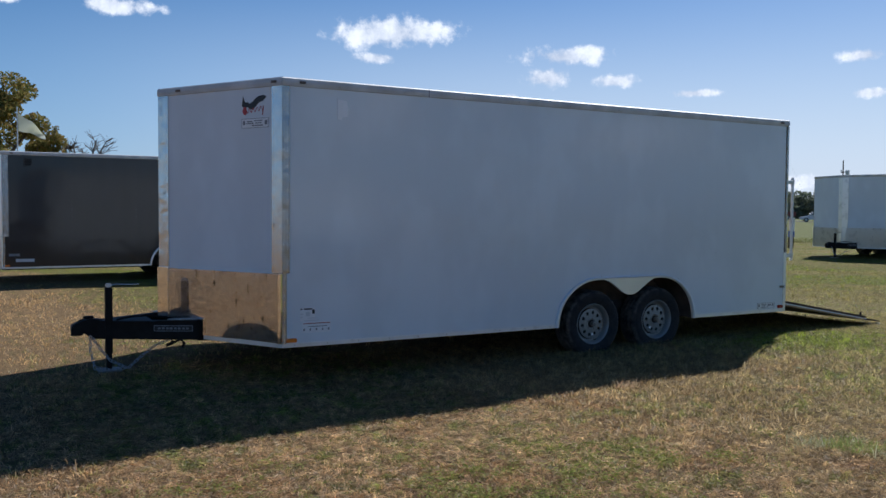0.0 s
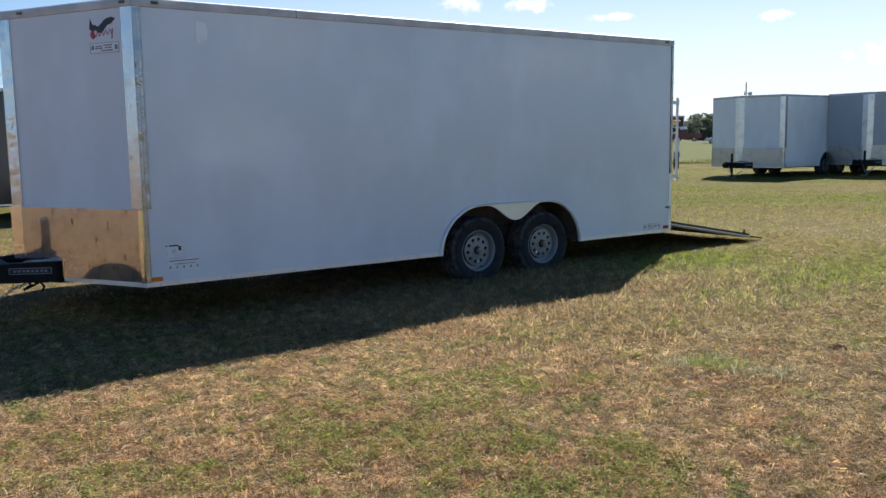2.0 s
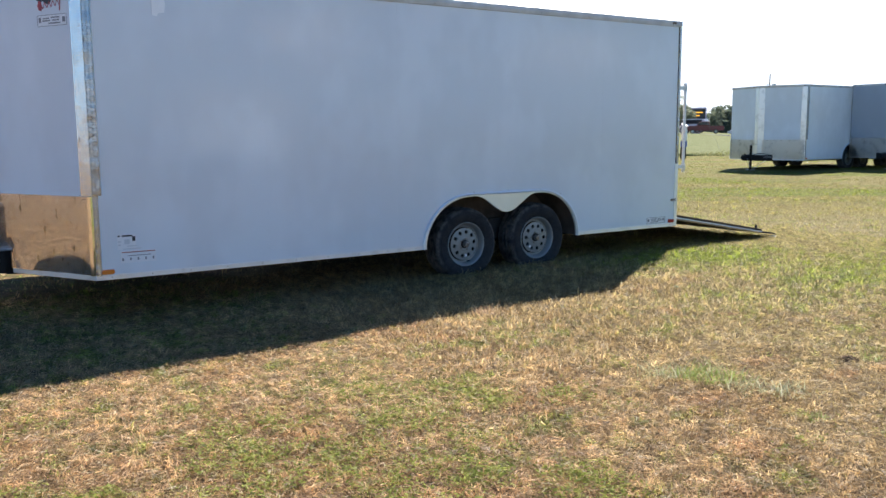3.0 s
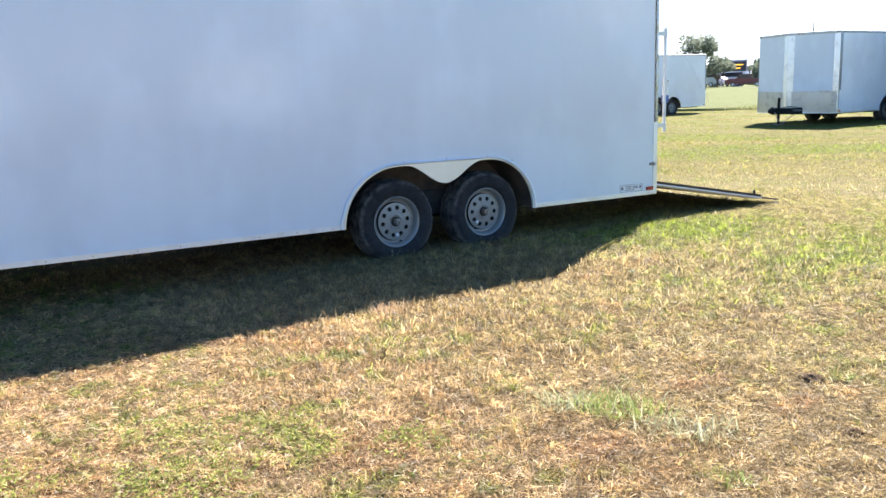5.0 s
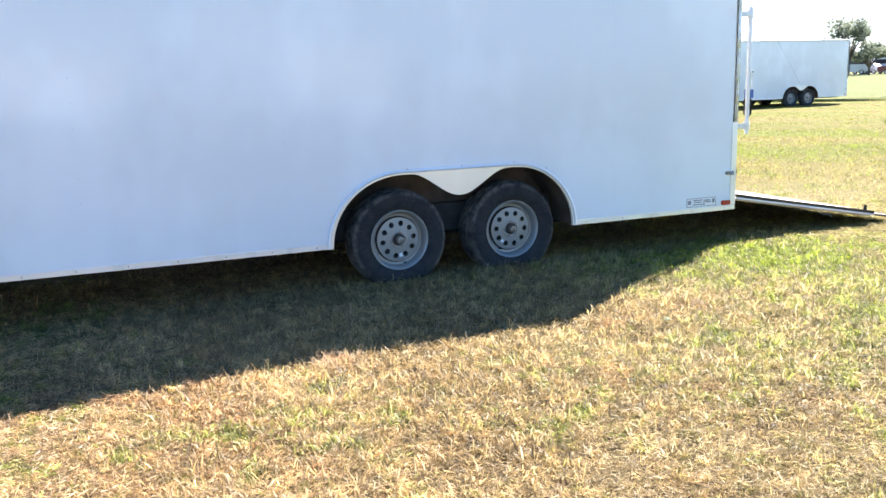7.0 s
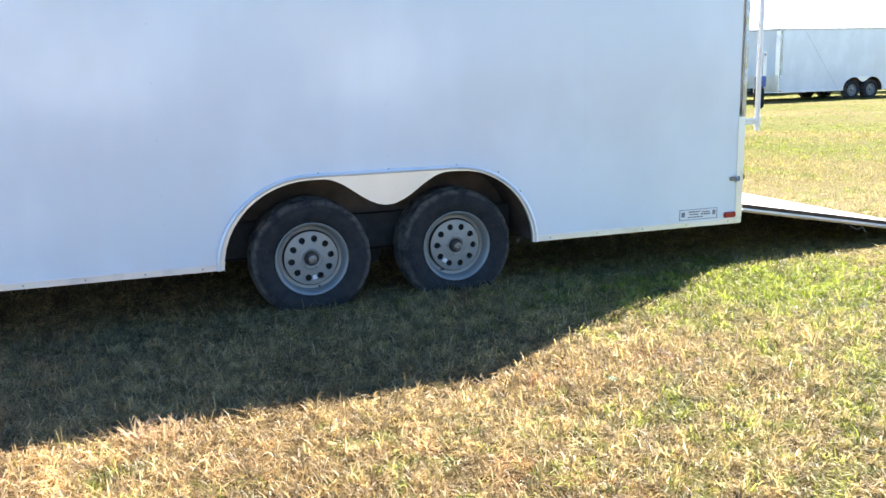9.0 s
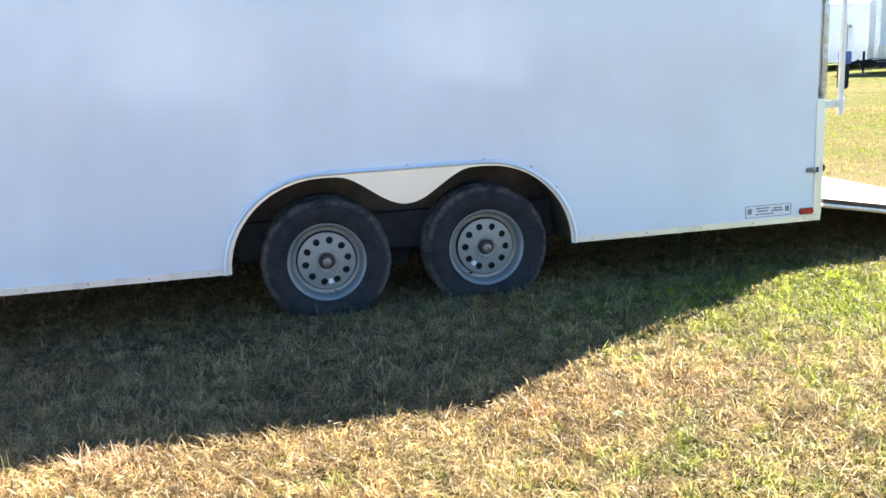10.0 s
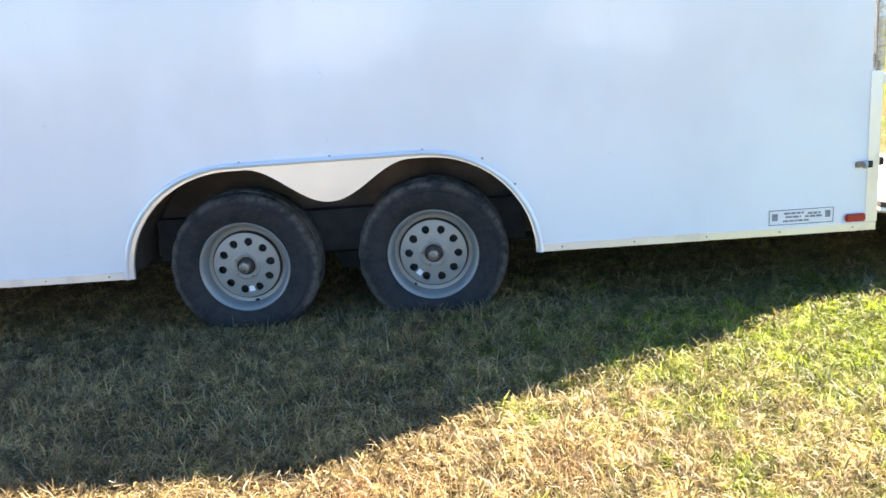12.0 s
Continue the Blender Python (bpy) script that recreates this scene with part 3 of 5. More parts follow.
    ridge = [bm.verts.new((REAR, WIDE / 2, HIGH + 0.02)), bm.verts.new((NOSE, WIDE / 2, HIGH + 0.02))]
    bm.faces.new((crown[0], crown[1], ridge[1], ridge[0]))
    bm.faces.new((crown[1], crown[2], ridge[1]))
    bm.faces.new((crown[2], crown[3], ridge[1]))
    bm.faces.new((crown[3], crown[4], ridge[0], ridge[1]))
    bmesh.ops.solidify(bm, geom=bm.faces[:], thickness=0.02)
    part("roof", bm, ROOF, t, "pale sheet metal roof")
    part("floor_deck", prism([(REAR - 0.02, 0.46), (NOSE, 0.46), (APEX[0] + 0.3, WIDE / 2), (NOSE, WIDE - 0.46), (REAR - 0.02, WIDE - 0.46)], lambda a, b, d: (a, b, d), 0.345, 0.385), PLY, t, "plywood floor")
    part("undercoat", prism([(REAR - 0.03, 0.05), (1.36, 0.05), (1.36, 0.46), (-0.52, 0.46), (-0.52, 0.05), (NOSE + 0.03, 0.05), (APEX[0] + 0.3, WIDE / 2), (NOSE + 0.03, WIDE - 0.05),
                             (-0.52, WIDE - 0.05), (-0.52, WIDE - 0.46), (1.36, WIDE - 0.46), (1.36, WIDE - 0.05), (REAR - 0.03, WIDE - 0.05)], lambda a, b, d: (a, b, d), 0.336, 0.3435), UNDER, t, "black undercoat of the floor")
    for k in range(8):
        cx = NOSE + 0.35 + k * (REAR - NOSE - 0.6) / 7
        part("cross_member", box(cx - 0.02, cx + 0.02, 0.51, WIDE - 0.51, 0.275, 0.335), BLACK, t)
    for a0, a1 in ((NOSE + 0.02, -0.52), (1.36, REAR - 0.03)):
        for lift in (near_wall, far_wall):
            part("floor_edge", plate(lift, a0, a1, 0.345, 0.385, 0.036, 0.459), PLY, t)
    for y in (0.44, WIDE - 0.50):
        part("frame_rail", box(NOSE, REAR - 0.02, y, y + 0.06, 0.285, 0.345), BLACK, t)
    for hx in HUBS:
        part("axle", rod((hx, 0.2, 0.30), (hx, WIDE - 0.2, 0.30), 0.038, 12), UNDER, t)
        for flip in (False, True):
            wheel(t, hx, 0.335, flip)
    for y in (0.47, WIDE - 0.47):
        part("equaliser_hanger", prism([(0.34, 0.345), (0.52, 0.345), (0.47, 0.20), (0.39, 0.20)], lambda a, b, d: (a, d, b), y - 0.02, y + 0.02), UNDER, t)
    head = part("rear_header", box(REAR - 0.05, REAR, 0.03, WIDE - 0.03, 2.40, COVE_Z + 0.03), ALU, t)
    part("rear_sill", box(REAR - 0.06, REAR + 0.002, 0.03, WIDE - 0.03, 0.338, 0.384), ALU, t)
    # tongue
    zc = 0.325
    o = APEX[0] + 4.04                        # shorter trailers carry the same tongue
    tip = -4.64 + o
    for s in (0, 1):
        def beam(a, b, d, s=s):
            p, q = Vector((-3.68 + o, 0.74)), Vector((tip, WIDE / 2 - 0.03))
            u = (q - p).normalized()
            w = Vector((-u.y, u.x))
            v = p + u * a + w * d
            return (v.x, v.y if s == 0 else WIDE - v.y, b)
        ln = math.hypot(tip + 3.68 - o, WIDE / 2 - 0.77)
        part("tongue_beam", prism([(0, zc), (ln, zc + 0.005), (ln, zc + 0.165), (0, zc + 0.172)], beam, -0.06, 0.0), BLACK, t, "black steel A-frame beam")
        part("tongue_cap", prism([(-0.02, zc - 0.004), (0.16, zc - 0.004), (0.16, zc + 0.185), (-0.02, zc + 0.185)], beam, -0.066, 0.0), BLACK, t)
        part("tongue_cap_plate", prism([(0.0, zc + 0.186), (0.42, zc + 0.176), (0.42, zc + 0.182), (0.0, zc + 0.194)], beam, -0.07, 0.006), CAPPED, t, "dull silver cap along the beam")
        part("tongue_end_plate", prism([(-0.035, zc - 0.004), (-0.015, zc - 0.004), (-0.015, zc + 0.185), (-0.035, zc + 0.185)], beam, -0.07, 0.006), CAPPED, t)
        if s == 0:
            lab = part("tongue_plate", plate(beam, 0.20, 0.54, zc + 0.075, zc + 0.128, 0.001, 0.003), DECAL_GREY, t, "grey-framed black plate with small unreadable print")
            part("plate_field", plate(beam, 0.206, 0.534, zc + 0.081, zc + 0.122, 0.0032, 0.0042), DECAL_BLACK, lab)
            bars(beam, [(0.235 + i * 0.035, 0.252 + i * 0.035 + random.uniform(0.0, 0.012), zc + 0.093, zc + 0.110) for i in range(8)], DECAL_GREY, "print_bar", lab, 0.0045)
    part("tongue_gusset", prism([(tip + 0.05, 1.23), (tip + 0.05, 1.35), (-4.15 + o, 1.62), (-4.15 + o, 0.96)], lambda a, b, d: (a, b, d), zc + 0.155, zc + 0.165), BLACK, t)
    head_shape = [(0.10, 0.02), (-0.02, 0.02), (-0.05, 0.075), (-0.09, 0.05), (-0.15, 0.055), (-0.165, 0.105), (-0.135, 0.150), (-0.07, 0.160), (-0.02, 0.185), (0.06, 0.178), (0.10, 0.168)]
    bm = prism([(tip + a, zc + b) for a, b in head_shape], lambda a, b, d: (a, d, b), 1.232, 1.348)
    bmesh.ops.bevel(bm, geom=bm.edges[:], offset=0.012, segments=2, affect="EDGES", clamp_overlap=True)
    cp = part("coupler", bm, BLACK, t, "black ball coupler", True)
    part("ball_socket", rod((tip - 0.11, WIDE / 2, zc + 0.04), (tip - 0.11, WIDE / 2, zc + 0.12), 0.052, 16, r2=0.045), BLACK, cp)
    part("latch_lever", box(tip - 0.06, tip + 0.03, 1.27, 1.31, zc + 0.182, zc + 0.206, 0.008), BLACK, cp)
    part("brake_cable", pipe([(tip + 0.20, 1.16, zc + 0.175), (tip + 0.32, 1.10, zc + 0.205), (tip + 0.46, 1.04, zc + 0.215), (tip + 0.60, 1.00, zc + 0.19), (tip + 0.70, 0.98, zc + 0.175)], 0.009, 7), BLACK, t, "black cable lying along the tongue", True)
    jk = part("jack", box(-4.53 + o, -4.47 + o, 1.17, 1.23, 0.20, 0.785, 0.006), BLACK, t, "black square-tube tongue jack")
    part("inner_leg", box(-4.523 + o, -4.477 + o, 1.177, 1.223, 0.058, 0.30), BLACK, jk)
    part("foot_plate", box(-4.60 + o, -4.40 + o, 1.10, 1.30, 0.045, 0.061, 0.004), RUST, jk, "dull steel foot plate")
    part("jack_cap", box(-4.525 + o, -4.475 + o, 1.175, 1.225, 0.785, 0.82, 0.008), GALV, jk)
    part("crank_handle", pipe([(-4.47 + o, 1.2, 0.805), (-4.44 + o, 1.19, 0.81), (-4.28 + o, 1.16, 0.805), (-4.26 + o, 1.16, 0.81), (-4.26 + o, 1.12, 0.81)], 0.005, 8), GALV, jk, smooth=True)
    if main:
        chain(t, [(-4.65 + o, 1.20, 0.36), (-4.66 + o, 1.15, 0.25), (-4.63 + o, 1.10, 0.10), (-4.50 + o, 1.07, 0.075), (-4.36 + o, 1.04, 0.09), (-4.25 + o, 1.03, 0.19), (-4.14 + o, 1.03, 0.27), (-3.98 + o, 1.0, 0.335)])
        chain(t, [(-4.64 + o, 1.24, 0.36), (-4.58 + o, 1.22, 0.26), (-4.50 + o, 1.12, 0.15), (-4.38 + o, 1.06, 0.09)])
        part("wiring_plug", pipe([(-4.02 + o, 1.0, 0.36), (-4.0 + o, 0.98, 0.30), (-4.06 + o, 0.96, 0.27), (-3.93 + o, 0.97, 0.32), (-3.90 + o, 0.96, 0.28), (-3.92 + o, 0.95, 0.25)], 0.012, 7), BLACK, t, "black trailer plug on its cable", True)
    else:
        chain(t, [(-4.66 + o, 1.20, 0.39), (-4.62 + o, 1.15, 0.17), (-4.45 + o, 1.1, 0.11), (-4.25 + o, 1.05, 0.22), (-4.0 + o, 1.0, 0.33)])
    return t

# ---------------------------------------------------------------- the white trailer
GROUND = 0.045
white = trailer(pose(0, 0, 0, 0, 0.12, 0), "white tandem-axle enclosed cargo trailer with its rear ramp down", WHITE, WHITE_FRONT, main=True)

# prints on the side wall: paint blister, front labels, rear label
PATCH = plain("pale_paint_patch", (0.88, 0.90, 0.92), 0.3, var=0.02, bump=0.02)
lab = part("wall_patch", prism([(-2.835, 2.41), (-2.75, 2.40), (-2.735, 2.33), (-2.745, 2.27), (-2.79, 2.262), (-2.80, 2.24), (-2.835, 2.245)], near_wall, -0.0022, 0.001), PATCH, white, "slightly paler patch in the paint")
part("patch_edge", plate(near_wall, -2.838, -2.835, 2.245, 2.42, -0.003, 0.0), DECAL_PALE, lab)
lab = part("wall_label", plate(near_wall, -3.168, -3.035, 0.545, 0.655, -0.002, 0.001), DECAL_WHITE, white, "white label with dark unreadable print")
bars(near_wall, [(-3.165, -3.150, 0.640, 0.652), (-3.135, -3.06, 0.640, 0.652), (-3.062, -3.040, 0.605, 0.640)], DECAL_BLACK, "print_bar", lab)
bars(near_wall, [(-3.165, -3.14, 0.60, 0.61), (-3.165, -3.145, 0.575, 0.585), (-3.12, -3.08, 0.585, 0.62), (-3.13, -3.0, 0.545, 0.553), (-3.10, -3.03, 0.565, 0.573)], DECAL_PALE, "fine_print", lab)
lab = part("warning_label", plate(near_wall, -3.150, -2.895, 0.445, 0.535, -0.002, 0.001), DECAL_WHITE, white, "white warning label with a brown-red line")
bars(near_wall, [(-3.140, -2.900, 0.520, 0.527)], DECAL_RUST, "red_line", lab)
bars(near_wall, [(-3.140 + i * 0.055, -3.128 + i * 0.055, 0.462, 0.482) for i in range(5)] + [(-3.1, -2.93, 0.495, 0.500)], DECAL_GREY, "print_bar", lab)


def boxed_label(lift, a0, a1, b0, b1, parent, label, d=-0.002, flip=False):
    """A framed dealer label: thin outline, two small marks and lines of print as bars."""
    lab = part("dealer_label", plate(lift, a0, a1, b0, b1, d, d + 0.002), DECAL_WHITE, parent, label)
    w, h, e = a1 - a0, b1 - b0, 0.0035
    bars(lift, [(a0, a1, b1 - e, b1), (a0, a1, b0, b0 + e), (a0, a0 + e, b0 + e, b1 - e), (a1 - e, a1, b0 + e, b1 - e)], DECAL_GREY, "label_frame", lab, d - 0.0015)
    rows = [(a0 + w * 0.05, a0 + w * 0.14, b0 + h * 0.30, b0 + h * 0.75), (a0 + w * 0.87, a0 + w * 0.95, b0 + h * 0.35, b0 + h * 0.8)]
    for v, u0, u1 in ((0.68, 0.24, 0.54), (0.62, 0.60, 0.80), (0.44, 0.26, 0.50), (0.42, 0.56, 0.82), (0.18, 0.22, 0.62)):
        u = u0
        while u < u1:
            q = min(u1, u + random.uniform(0.04, 0.10))
            rows.append((a0 + w * u, a0 + w * q, b0 + h * v, b0 + h * (v + 0.13)))
            u = q + 0.015
    bars(lift, rows, DECAL_GREY, "print_bar", lab, d - 0.0015)
    return lab


boxed_label(near_wall, 2.350, 2.632, 0.378, 0.446, white, "small framed dealer label with unreadable print")
boxed_label(near_face, 0.145, 0.450, 2.158, 2.238, white, "framed dealer label with unreadable print")


def nose_logo(parent):
    """A dark bird-like mark over a red script-like stroke, as plain shapes."""
    dx, dz = -0.055, -0.062
    bird = [(0.49, 2.49), (0.505, 2.41), (0.47, 2.385), (0.44, 2.400), (0.41, 2.380), (0.375, 2.372), (0.35, 2.395), (0.31, 2.430), (0.265, 2.440), (0.225, 2.475),
            (0.26, 2.488), (0.31, 2.484), (0.35, 2.465), (0.38, 2.440), (0.415, 2.425), (0.44, 2.440), (0.462, 2.435), (0.478, 2.460)]
    mark = part("maker_mark", prism([(a + dx, b + dz) for a, b in bird], near_face, -0.0022, 0.001), DECAL_BLACK, parent, "black and red maker's mark as plain shapes")
    bm = bmesh.new()
    wave = [(0.47 - 0.0065 * i + dx, 2.362 + dz + 0.017 * math.sin(i * 0.95) + 0.0006 * i) for i in range(34)]
    for (a, b), (c, d) in zip(wave, wave[1:]):
        prism([(a, b - 0.005), (c, d - 0.005), (c, d + 0.005), (a, b + 0.005)], near_face, -0.0034, -0.002, bm)
    prism([(0.48 + dx, 2.335 + dz), (0.455 + dx, 2.33 + dz), (0.445 + dx, 2.36 + dz), (0.455 + dx, 2.395 + dz), (0.48 + dx, 2.40 + dz), (0.495 + dx, 2.365 + dz)], near_face, -0.0040, -0.0025, bm)
    prism([(0.262 + dx, 2.40 + dz), (0.253 + dx, 2.40 + dz), (0.262 + dx, 2.325 + dz), (0.272 + dx, 2.325 + dz)], near_face, -0.0040, -0.0025, bm)
    part("red_stroke", bm, DECAL_RED, mark)


nose_logo(white)
def ramp(parent):
    """Rear ramp door let down to the grass: deck, frame, edge strips, hinge, catch and flap."""
    x0, z0, x1, z1 = REAR + 0.02, 0.392, 4.36, 0.130
    ln = math.hypot(x1 - x0, z1 - z0)
    ux, uz = (x1 - x0) / ln, (z1 - z0) / ln

    def on(a, b, d):
        return (x0 + ux * a - uz * d, b, z0 + uz * a + ux * d)
    ob = part("ramp_door", prism([(0, 0.05), (ln, 0.05), (ln, WIDE - 0.05), (0, WIDE - 0.05)], on, 0.004, 0.050), PLY, parent, "lowered ramp door with a bright worn deck")
    part("deck_sheet", prism([(0.01, 0.052), (ln - 0.01, 0.052), (ln - 0.01, WIDE - 0.052), (0.01, WIDE - 0.052)], on, 0.050, 0.054), DECK, ob, "pale worn deck sheet")
    for y in (0.012, WIDE - 0.05):
        part("ramp_edge", prism([(0, y), (ln, y), (ln, y + 0.038), (0, y + 0.038)], on, 0.034, 0.058), RAMP_EDGE, ob, "dark brown ramp edge")
        part("ramp_edge_strip", prism([(0, y - 0.003), (ln, y - 0.003), (ln, y + 0.038), (0, y + 0.038)], on, 0.019, 0.032), DECAL_WHITE, ob, "white edge strip")
    part("hinge", rod((x0 - 0.01, 0.06, z0 + 0.02), (x0 - 0.01, WIDE - 0.06, z0 + 0.02), 0.014, 10), GALV, ob)
    part("ramp_flap", prism([(ln, 0.03), (ln + 0.33, 0.05), (ln + 0.33, WIDE - 0.05), (ln, WIDE - 0.03)], lambda a, b, d: (x0 + ux * ln + (a - ln), b, z0 + uz * ln - (a - ln) * 0.16 + d), 0.018, 0.034), RAMP_EDGE, ob, "thin hinged end flap")
    part("catch_peg", rod(on(ln - 0.10, 0.03, 0.055), on(ln - 0.10, 0.03, 0.100), 0.016, 8, r2=0.010), BLACK, ob)
    part("lift_cable", pipe([(REAR + 0.03, 0.09, 2.24), (3.3, 0.085, 1.598), (3.8, 0.08, 0.925), (4.24, 0.07, 0.33), on(ln - 0.10, 0.06, 0.06)], 0.0006, 5), DECAL_GREY, ob, "thin dark ramp cable", True)
    part("flap_tip", box(4.60, 4.68, 0.03, 0.08, 0.055, 0.085, 0.006), GALV, ob)
    part("spring_cable", pipe([on(1.0, 0.10, -0.01), on(1.06, 0.09, -0.03), on(1.12, 0.10, -0.008), on(1.13, 0.08, -0.04)], 0.004, 6), GALV, ob)


DECK = painted("worn_deck_sheet", (0.66, 0.58, 0.47), 0.6, (0.42, 0.34, 0.25), 0.4)
RAMP_EDGE = plain("brown_edge_board", (0.06, 0.040, 0.028), 0.7, var=0.3)
ramp(white)


def lock_bar(parent):
    """Upright bar lock on the rear frame: pipe, two stand-off brackets, keeper with a grip."""
    x, y = 2.930, 0.022
    bar = part("lock_bar", rod((x, y, 0.925), (x, y, 1.90), 0.0165, 14), GALV, parent, "upright galvanised lock bar on stand-off brackets", True)
    for z in (0.985, 1.845):
        part("bracket", box(REAR + 0.004, x + 0.018, y - 0.018, y + 0.018, z - 0.020, z + 0.020, 0.006), GALV, bar)
        part("collar", rod((x, y, z - 0.032), (x, y, z + 0.032), 0.023, 14), GALV, bar, smooth=True)
    part("keeper", box(x + 0.020, x + 0.062, y, y + 0.060, 1.27, 1.43, 0.008), ALU, bar)
    part("keeper_rivet", rod((x + 0.041, y - 0.004, 1.405), (x + 0.041, y + 0.002, 1.405), 0.008, 8), RUST, bar)
    part("keeper_band", box(x + 0.014, x + 0.060, y - 0.002, y + 0.062, 1.20, 1.27, 0.005), BLUE, bar)
    part("grip", box(x + 0.008, x + 0.052, y, y + 0.060, 1.065, 1.20, 0.008), BLACK, bar, "black grip")


lock_bar(white)

# ---------------------------------------------------------------- the other trailers
NOSE, APEX = -3.20, (-3.918, WIDE / 2)
dark = trailer(pose(-1.69, 11.44, 0.01), "charcoal enclosed cargo trailer parked on the grass", CHARCOAL, CHARCOAL)
vn = part("side_vent", prism([(-2.82, 2.27), (-2.68, 2.31), (-2.68, 2.42), (-2.82, 2.46)], near_wall, -0.03, 0.0), DECAL_BLACK, dark, "black plastic side vent")
bars(near_wall, [(-2.80, -2.70, 2.31 + 0.03 * i, 2.325 + 0.03 * i) for i in range(4)], BLACK, "louvre", vn, -0.036)
lab = part("wall_label", plate(near_wall, -2.98, -2.66, 0.46, 0.52, -0.002, 0.001), DECAL_PALE, dark, "pale strip label")
lab = part("wall_label", plate(near_wall, -3.10, -2.91, 0.57, 0.62, -0.002, 0.001), DECAL_GREY, dark, "grey label")
NOSE, APEX = -3.322, (-4.04, WIDE / 2)
pale = trailer(pose(23.75, 21.0, 0.01, 0, 0, 0), "white enclosed cargo trailer parked across the lot", WHITE, WHITE_FRONT)
row = trailer(pose(23.7, 26.8, 0.01, 0, 0, 0), "white enclosed cargo trailer in the row behind", WHITE, WHITE_FRONT)
NOSE, REAR, APEX = -2.50, 2.35, (-2.95, WIDE / 2)       # the two shorter ones, with blunter noses
FACE_LEN = math.hypot(APEX[0] - NOSE, APEX[1])
silver = trailer(pose(20.95, 9.00, 0.09, 0, 0, 2), "silver-grey enclosed cargo trailer with a bright nose", SILVER, GREYBLUE)
grey = trailer(pose(23.9, 7.07, 0.12, 0, 0, 14), "grey enclosed cargo trailer with a bright tread plate nose", GREYBLUE, DARKGREY)
NOSE, REAR, APEX = -1.70, 1.70, (-2.15, WIDE / 2)       # two short ones behind the walk, mirrored faintly in the white wall
FACE_LEN = math.hypot(APEX[0] - NOSE, APEX[1])
for x in (5.2, -2.8):
    trailer(pose(x, -19.8, 0.01, 0, 0, 180), "short white enclosed cargo trailer across the lot", WHITE, WHITE_FRONT)
NOSE, REAR, APEX = -3.322, 2.815, (-4.04, WIDE / 2)
FACE_LEN = math.hypot(APEX[0] - NOSE, APEX[1])

# ---------------------------------------------------------------- ground
TAU = 2 * math.pi
N_DIR, EDGE = Vector((0.77, 0.64)), 36.5               # past this line the grass is left long


def grass_tone(n, dry_bias=0.0):
    """Straw, russet and green by where it grows: straw in the mown middle, greener to the back of the trailer and
    beyond. Beside the trailer the tone also sets how dark its shade looks.
    """
    p = n.node("ShaderNodeNewGeometry").outputs["Position"]
    s = n.node("ShaderNodeSeparateXYZ")
    n.put(p, s.inputs[0])
    flat = n.node("ShaderNodeCombineXYZ")
    n.put(s.outputs[0], flat.inputs[0])
    n.put(s.outputs[1], flat.inputs[1])
    f = flat.outputs[0]
    big = n.noise(f, 0.28, 3.0)
    mid = n.noise(f, 1.1, 4.0, 0.6)
    small = n.noise(f, 5.5, 3.0, 0.6)
    back = n.step(n.math("ADD", s.outputs[0], n.math("MULTIPLY", s.outputs[1], 0.55)), -1.3, 1.8)
    # Turf colour carries shade depth: darker green by the nose, paler straw by wheels.
    close = n.math("MULTIPLY", n.step(s.outputs[1], -2.3, -0.9), n.step(s.outputs[0], -2.6, -0.8, 0.10, -0.36))
    patch = n.math("ADD", n.step(n.noise(f, 3.2, 4.0, 0.62), 0.50, 0.66), n.step(n.noise(f, 9.0, 2.0), 0.42, 0.64, -0.45, 0.45))
    green = n.math("ADD", n.math("ADD", n.math("MULTIPLY", big, 0.35), n.math("MULTIPLY", mid, 0.45)), n.math("ADD", n.math("MULTIPLY", small, 0.30), n.math("MULTIPLY", back, 0.30)))
    green = n.math("ADD", green, n.math("ADD", close, n.math("MULTIPLY", patch, 0.30)))
    green = n.math("ADD", green, n.step(n.math("SUBTRACT", s.outputs[0], n.math("MULTIPLY", s.outputs[1], 0.25)), -7.5, -4.2, -0.34, 0.03))
    green = n.math("ADD", green, 0.0 - dry_bias)
    d = n.vec("LENGTH", n.vec("MULTIPLY", n.vec("SUBTRACT", f, (2.4, -0.65, 0.0)), (0.5, 1.0, 0.0)))
    green = n.math("ADD", green, n.step(d, 0.25, 0.95, 0.40, 0.0))
    # a drier stretch in front of the wheels
    green = n.math("SUBTRACT", green, n.math("MULTIPLY", n.math("MULTIPLY", n.step(s.outputs[0], -2.4, -1.2, 0.0, 0.13), n.step(s.outputs[0], -0.5, 0.7, 1.0, 0.0)), n.step(s.outputs[1], -3.0, -2.2, 1.0, 0.0)))
    # tan bands across the far lot
    sq = n.node("ShaderNodeCombineXYZ")
    n.put(n.math("ADD", n.math("MULTIPLY", s.outputs[0], 0.77), n.math("MULTIPLY", s.outputs[1], 0.64)), sq.inputs[0])
    n.put(n.math("MULTIPLY", n.math("SUBTRACT", n.math("MULTIPLY", s.outputs[1], 0.77), n.math("MULTIPLY", s.outputs[0], 0.64)), 0.22), sq.inputs[1])
    band = n.noise(sq.outputs[0], 0.42, 3.0, 0.6)
    out = n.step(sq.inputs[0].links[0].from_socket, 4.5, 8.0)
    green = n.math("ADD", green, n.math("MULTIPLY", out, n.step(band, 0.42, 0.62, 0.40, -0.06)))
    russet = n.math("MULTIPLY", n.step(s.outputs[0], -5.0, 1.5, 0.10, 0.0), n.step(s.outputs[1], 0.5, 2.0, 1.0, -1.0))
    return f, green, mid, small, big, russet, out


